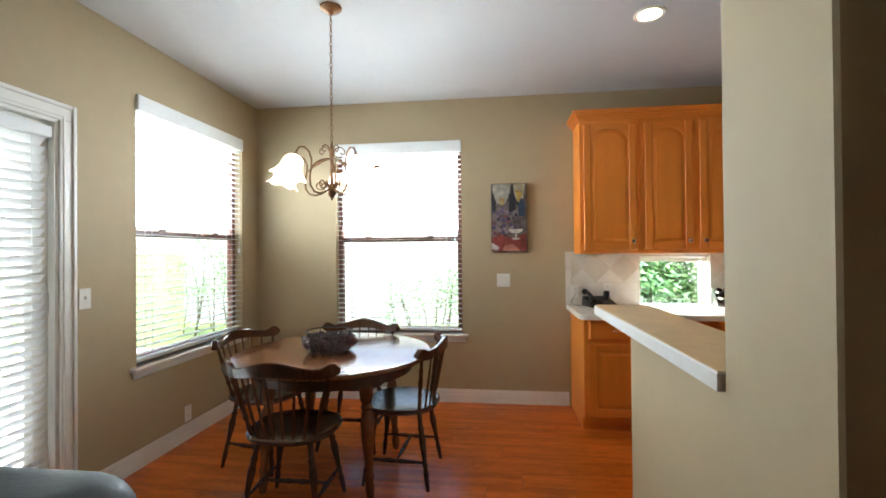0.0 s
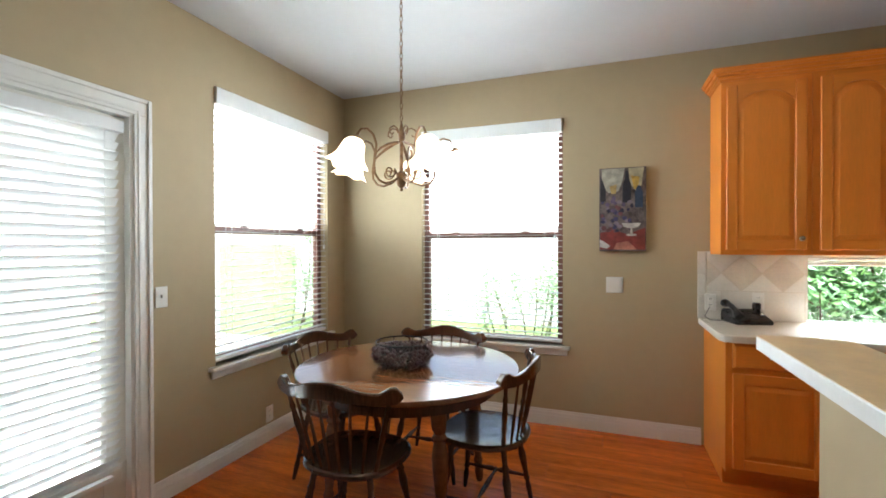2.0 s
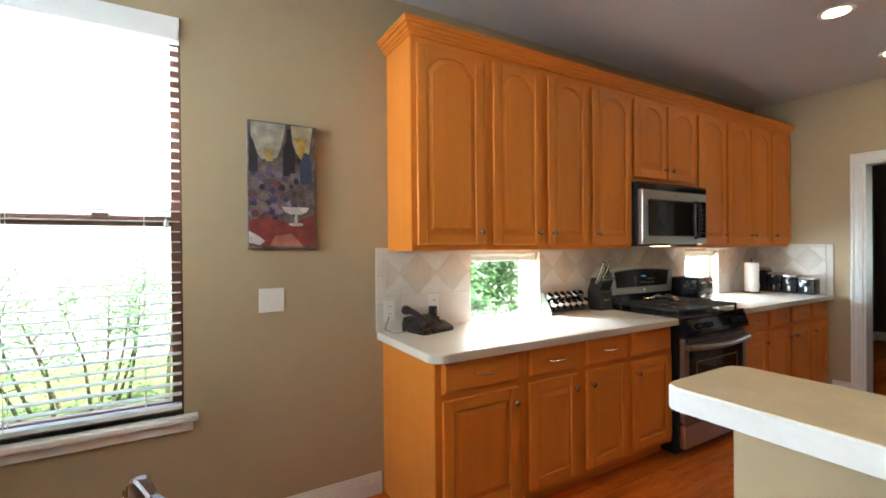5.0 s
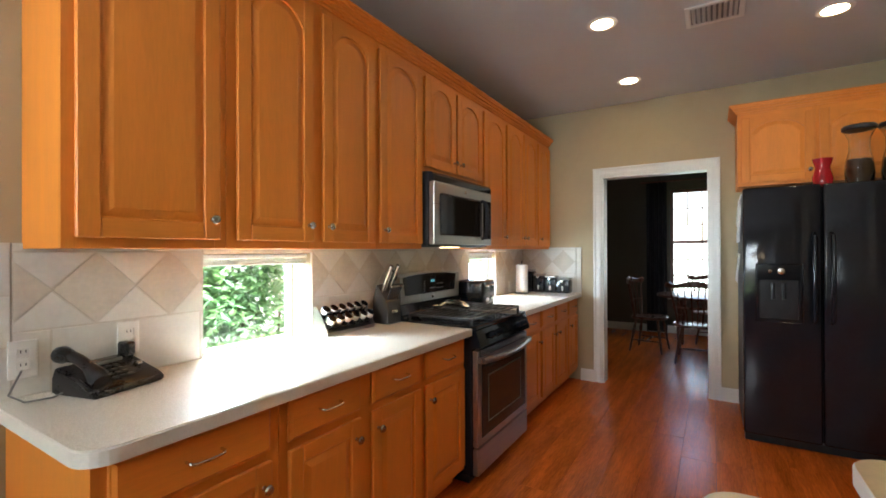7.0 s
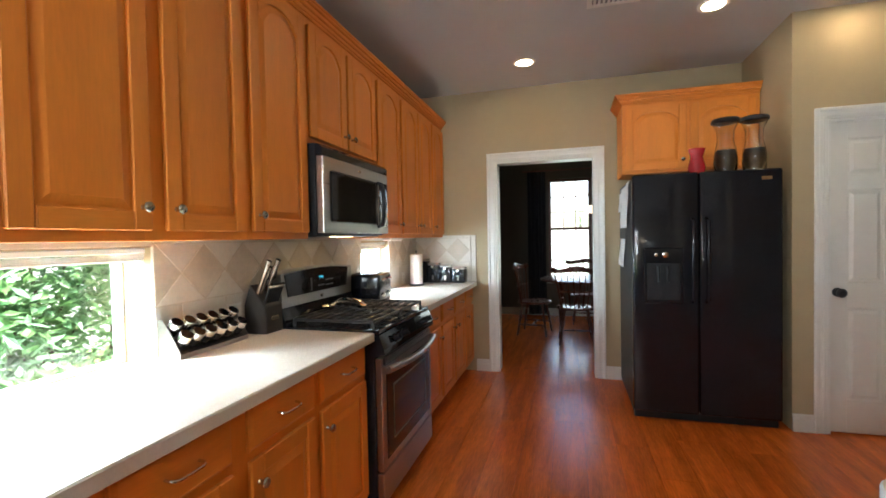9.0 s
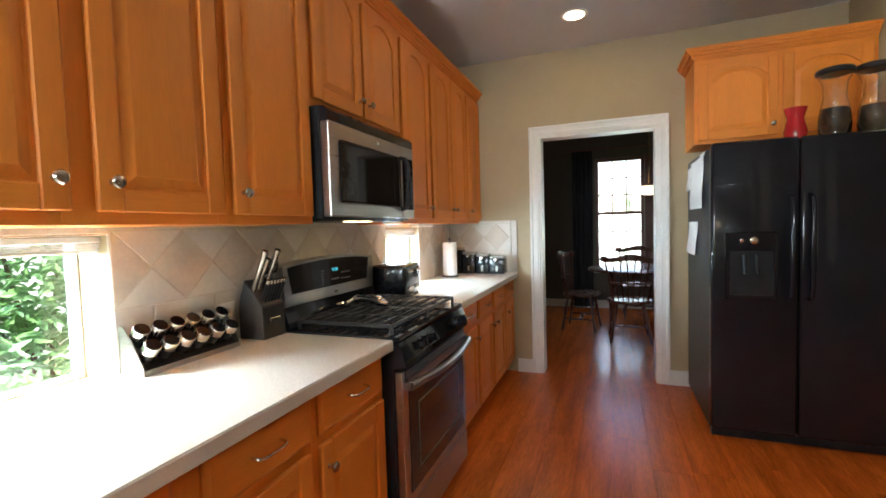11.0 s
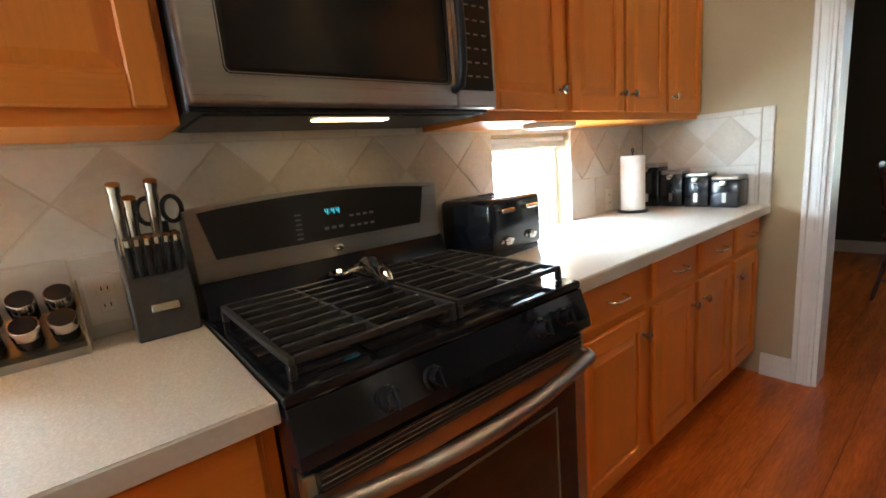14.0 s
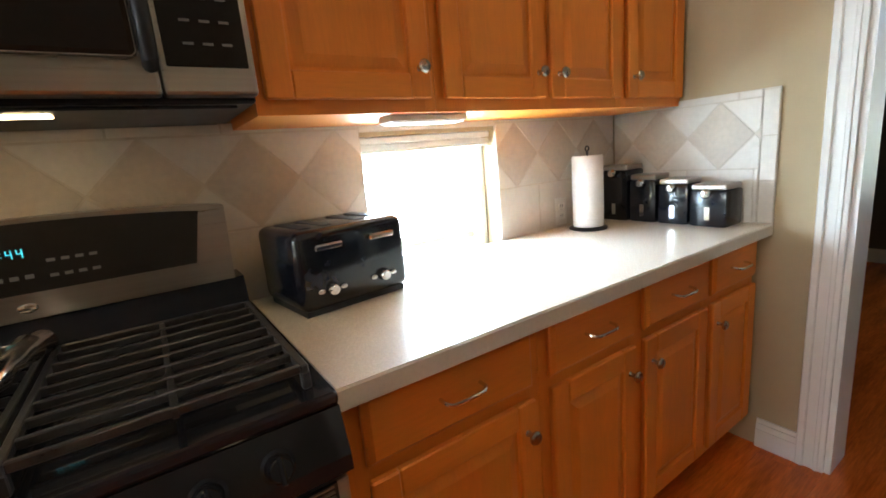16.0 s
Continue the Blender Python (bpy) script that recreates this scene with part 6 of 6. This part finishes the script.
def bush(name, label, x0, x1, y0, y1, z0, z1, n, seed, leaf=0.032, category="bush", px=4, py=2):
    """Stems that fork from the ground and a crown of single folded leaves with gaps."""
    r = random.Random(seed)
    t = thing(name, ((x0 + x1) / 2, (y0 + y1) / 2, -0.16), label, category)
    bm = B()
    tips = []
    for i in range(max(5, int((x1 - x0) * 7))):
        bx_, by_ = r.uniform(x0 + 0.15, x1 - 0.15), r.uniform(y0 + 0.1, y1 - 0.1)
        top_ = Vector((bx_ + r.uniform(-0.25, 0.25), by_ + r.uniform(-0.2, 0.2), r.uniform(z0 + 0.4 * (z1 - z0), z1 - 0.1)))
        a = Vector((bx_, by_, -0.159))
        mid_ = a.lerp(top_, 0.5) + Vector((r.uniform(-0.08, 0.08), r.uniform(-0.08, 0.08), 0))
        tube(bm, [a, mid_, top_], [0.018, 0.012, 0.004], 6)
        for k in range(4):
            p = mid_.lerp(top_, r.random())
            q = p + Vector((r.uniform(-0.25, 0.25), r.uniform(-0.2, 0.2), r.uniform(0.05, 0.3)))
            tube(bm, [p, q], [0.007, 0.003], 5)
            tips.append(q)
        tips.append(top_)
    part("stem", bm, BARK, t, "", True)
    verts, faces = [], []
    for i in range(n):
        if r.random() < 0.5:
            c = r.choice(tips) + Vector((r.gauss(0, 0.10), r.gauss(0, 0.10), r.gauss(0, 0.10)))
        else:
            c = Vector((r.uniform(x0, x1), r.uniform(y0, y1), r.uniform(z0, z1)))
            e = ((c.x - (x0 + x1) / 2) / ((x1 - x0) / 2)) ** px + ((c.y - (y0 + y1) / 2) / ((y1 - y0) / 2)) ** py + ((c.z - (z0 + z1) / 2) / ((z1 - z0) / 2)) ** 4
            if e > 1.0 + 0.35 * noise.noise(c * 3.0):
                continue
        if c.z < -0.1:
            continue
        q = Euler((r.uniform(-0.9, 0.9), r.uniform(-0.9, 0.9), r.uniform(0, 6.28))).to_matrix()
        L, W = leaf * r.uniform(0.7, 1.3), leaf * r.uniform(0.30, 0.45)
        b0 = len(verts)
        for p in ((0, -L, 0), (W, 0, 0.25 * W), (0, L, 0), (-W, 0, 0.25 * W), (0, 0, -0.1 * W)):
            verts.append(tuple(c + q @ Vector(p)))
        faces += [(b0, b0 + 1, b0 + 4), (b0 + 1, b0 + 2, b0 + 4), (b0 + 2, b0 + 3, b0 + 4), (b0 + 3, b0, b0 + 4)]
    me = bpy.data.meshes.new("crown")
    me.from_pydata([tuple(Vector(v) - origin[t]) for v in verts], [], faces)
    me.materials.append(LEAF)
    ob = new("crown", me)
    ob.parent = t
    ob["kind"] = "stuff"
    return t


bush("hedge_bush", "leafy green bush outside the kitchen window", -0.1, 2.75, 4.62, 5.55, 0.1, 2.05, 21000, 3, 0.042, px=8, py=6)
bush("garden_shrub", "green shrub seen through the back window", -1.9, -0.3, 6.4, 7.4, -0.1, 1.15, 2600, 5)
bush("garden_shrub", "green shrub beyond the patio", -6.2, -4.7, 6.7, 8.3, -0.1, 1.75, 3400, 8)
bush("garden_shrub", "green shrub outside the dining room", 10.5, 11.8, 0.6, 3.6, -0.1, 1.9, 5000, 9)

# ---- small pieces last: tiles and planks ----
def piece(name, me, parent, loc=(0, 0, 0)):
    ob = new(name, me)
    ob.parent = parent
    ob.location = Vector(loc) - origin[parent]
    return ob


def mesh_of(name, bm, material):
    bmesh.ops.recalc_face_normals(bm, faces=bm.faces)
    me = bpy.data.meshes.new(name)
    bm.to_mesh(me)
    bm.free()
    me.materials.append(material)
    return me


P = 0.2375           # diamond pitch
TB0, TB1, TT = 1.094, 1.339, 1.366    # diamond band, top border
TH0, TH1 = 0.004, 0.0125
G = 0.0022


def cut(poly, lo, hi):
    """Clips an outline to lo <= u <= hi."""
    for lim, s in ((lo, 1), (hi, -1)):
        out = []
        for (u, w), (u2, w2) in zip(poly, poly[1:] + poly[:1]):
            a, b = s * (u - lim) >= 0, s * (u2 - lim) >= 0
            if a:
                out.append((u, w))
            if a != b:
                k = (lim - u) / (u2 - u)
                out.append((lim, w + k * (w2 - w)))
        poly = out
        if len(poly) < 3:
            return []
    return poly


def splash(wall, m, u0, u1, off, holes, edge=0):
    """Grout bed and tiles: a row of rectangles, a band of diamonds between half tiles, and a thin border."""
    ends = ((u0, u0 + 0.050),) if edge else ()
    runs, a = [], u0 + (0.052 if edge else 0)
    for w0 in (CT + 0.003, 1.053, 1.208) if edge else ():
        bm = prism(B(), [(-0.024, 0.0), (0.024, 0.0), (0.024, 0.153), (-0.024, 0.153)], TH0, TH1, 0.002)
        piece("strip_tile", mesh_of("strip_tile", swap(bm, m.to_3x3().to_4x4()), TILEPALE), wall, m @ Vector((u0 + 0.025, 0, w0)))
    for h0, h1 in holes:
        runs.append((a, h0))
        a = h1
    runs.append((a, u1))
    bed = B()
    for a, b in (*runs, *ends):
        box(bed, a, b, 0.0003, TH0 + 0.0062, CT + 0.001, TT)
    for h0, h1 in holes:
        box(bed, h0, h1, 0.0003, TH0 + 0.0062, 1.328, TT)
    me = mesh_of("grout_bed", swap(bed, m), GROUT)
    me.transform(Matrix.Translation(-origin[wall]))
    ob = new("grout_bed", me)
    ob.parent = wall
    mid_ = (TB0 + TB1) / 2
    for a, b in runs:
        k0, k1 = int(math.floor((a - off) / P)) - 1, int(math.ceil((b - off) / P)) + 1
        polys = []
        for k in range(k0, k1 + 1):
            c = off + k * P
            polys.append(("diamond_tile", [(c - P / 2 + G, mid_), (c, TB0 + G), (c + P / 2 - G, mid_), (c, TB1 - G)]))
            polys.append(("half_tile", [(c + 2 * G, TB1 - G * 0.5), (c + P - 2 * G, TB1 - G * 0.5), (c + P / 2, mid_ + 1.5 * G)]))
            polys.append(("half_tile", [(c + 2 * G, TB0 + G * 0.5), (c + P / 2, mid_ - 1.5 * G), (c + P - 2 * G, TB0 + G * 0.5)]))
            polys.append(("border_tile", [(c - P / 2 + G / 2, CT + 0.003), (c + P / 2 - G / 2, CT + 0.003), (c + P / 2 - G / 2, TB0 - G * 0.6), (c - P / 2 + G / 2, TB0 - G * 0.6)]))
            polys.append(("strip_tile", [(c - P / 4 + G / 2, TB1 + G * 0.5), (c + 3 * P / 4 - G / 2, TB1 + G * 0.5), (c + 3 * P / 4 - G / 2, TT - 0.001), (c - P / 4 + G / 2, TT - 0.001)]))
        for nm, poly in polys:
            poly = cut(poly, a + 0.001, b - 0.001)
            if len(poly) < 3 or max(p[0] for p in poly) - min(p[0] for p in poly) < 0.012:
                continue
            cu = sum(p[0] for p in poly) / len(poly)
            cw = sum(p[1] for p in poly) / len(poly)
            bm = prism(B(), [(u - cu, w - cw) for u, w in poly], TH0, TH1, 0.0022)
            me = mesh_of(nm, swap(bm, m.to_3x3().to_4x4()), TILE if nm == "diamond_tile" else TILEPALE)
            piece(nm, me, wall, m @ Vector((cu, 0, cw)))
    for h0, h1 in holes:
        bm = prism(B(), [(-(h1 - h0) / 2, -0.018), ((h1 - h0) / 2, -0.018), ((h1 - h0) / 2, 0.018), (-(h1 - h0) / 2, 0.018)], TH0, TH1, 0.002)
        piece("strip_tile", mesh_of("strip_tile", swap(bm, m.to_3x3().to_4x4()), TILEPALE), wall, m @ Vector(((h0 + h1) / 2, 0, 1.347)))


splash(wall_north, FN, 0.572, XE - 0.013, 2.022, [(K1[0], K1[1]), (K2[0], K2[1])], 1)
splash(wall_east, facing("W", XE), 3.252, YN - 0.014, 3.437, [], 1)

plank_w, plank_l = 0.192, 1.28
bm = box(B(), -plank_l / 2 + 0.0007, plank_l / 2 - 0.0007, -plank_w / 2 + 0.0007, plank_w / 2 - 0.0007, -0.0085, 0.0)
plank = mesh_of("plank", bm, FLOORW)
rest = B()
rnd = random.Random(2)
row, y = 0, -3.1 + plank_w / 2
while y < YN + plank_w / 2:
    x = -2.333 - rnd.uniform(0.1, 1.1)
    while x < XD + 0.6:
        a, b = max(x, XW + 0.002), min(x + plank_l, XD - 0.002)
        x += plank_l
        if b - a < 0.03:
            continue
        cx_ = (a + b) / 2
        near = (y > 0.75 and cx_ < 4.9) or (1.2 < y < 3.6 and cx_ < 8.4)
        if near:
            piece("plank", plank, floor, (cx_, y, 0.0)).scale.x = (b - a) / plank_l
        else:
            box(rest, a + 0.0007, b - 0.0007, y - plank_w / 2 + 0.0007, y + plank_w / 2 - 0.0007, -0.0085, 0.0)
    y += plank_w
me = mesh_of("far_planks", rest, FLOORW)
me.transform(Matrix.Translation(-origin[floor]))
ob = new("far_planks", me)
ob.parent = floor
ob["kind"] = "stuff"
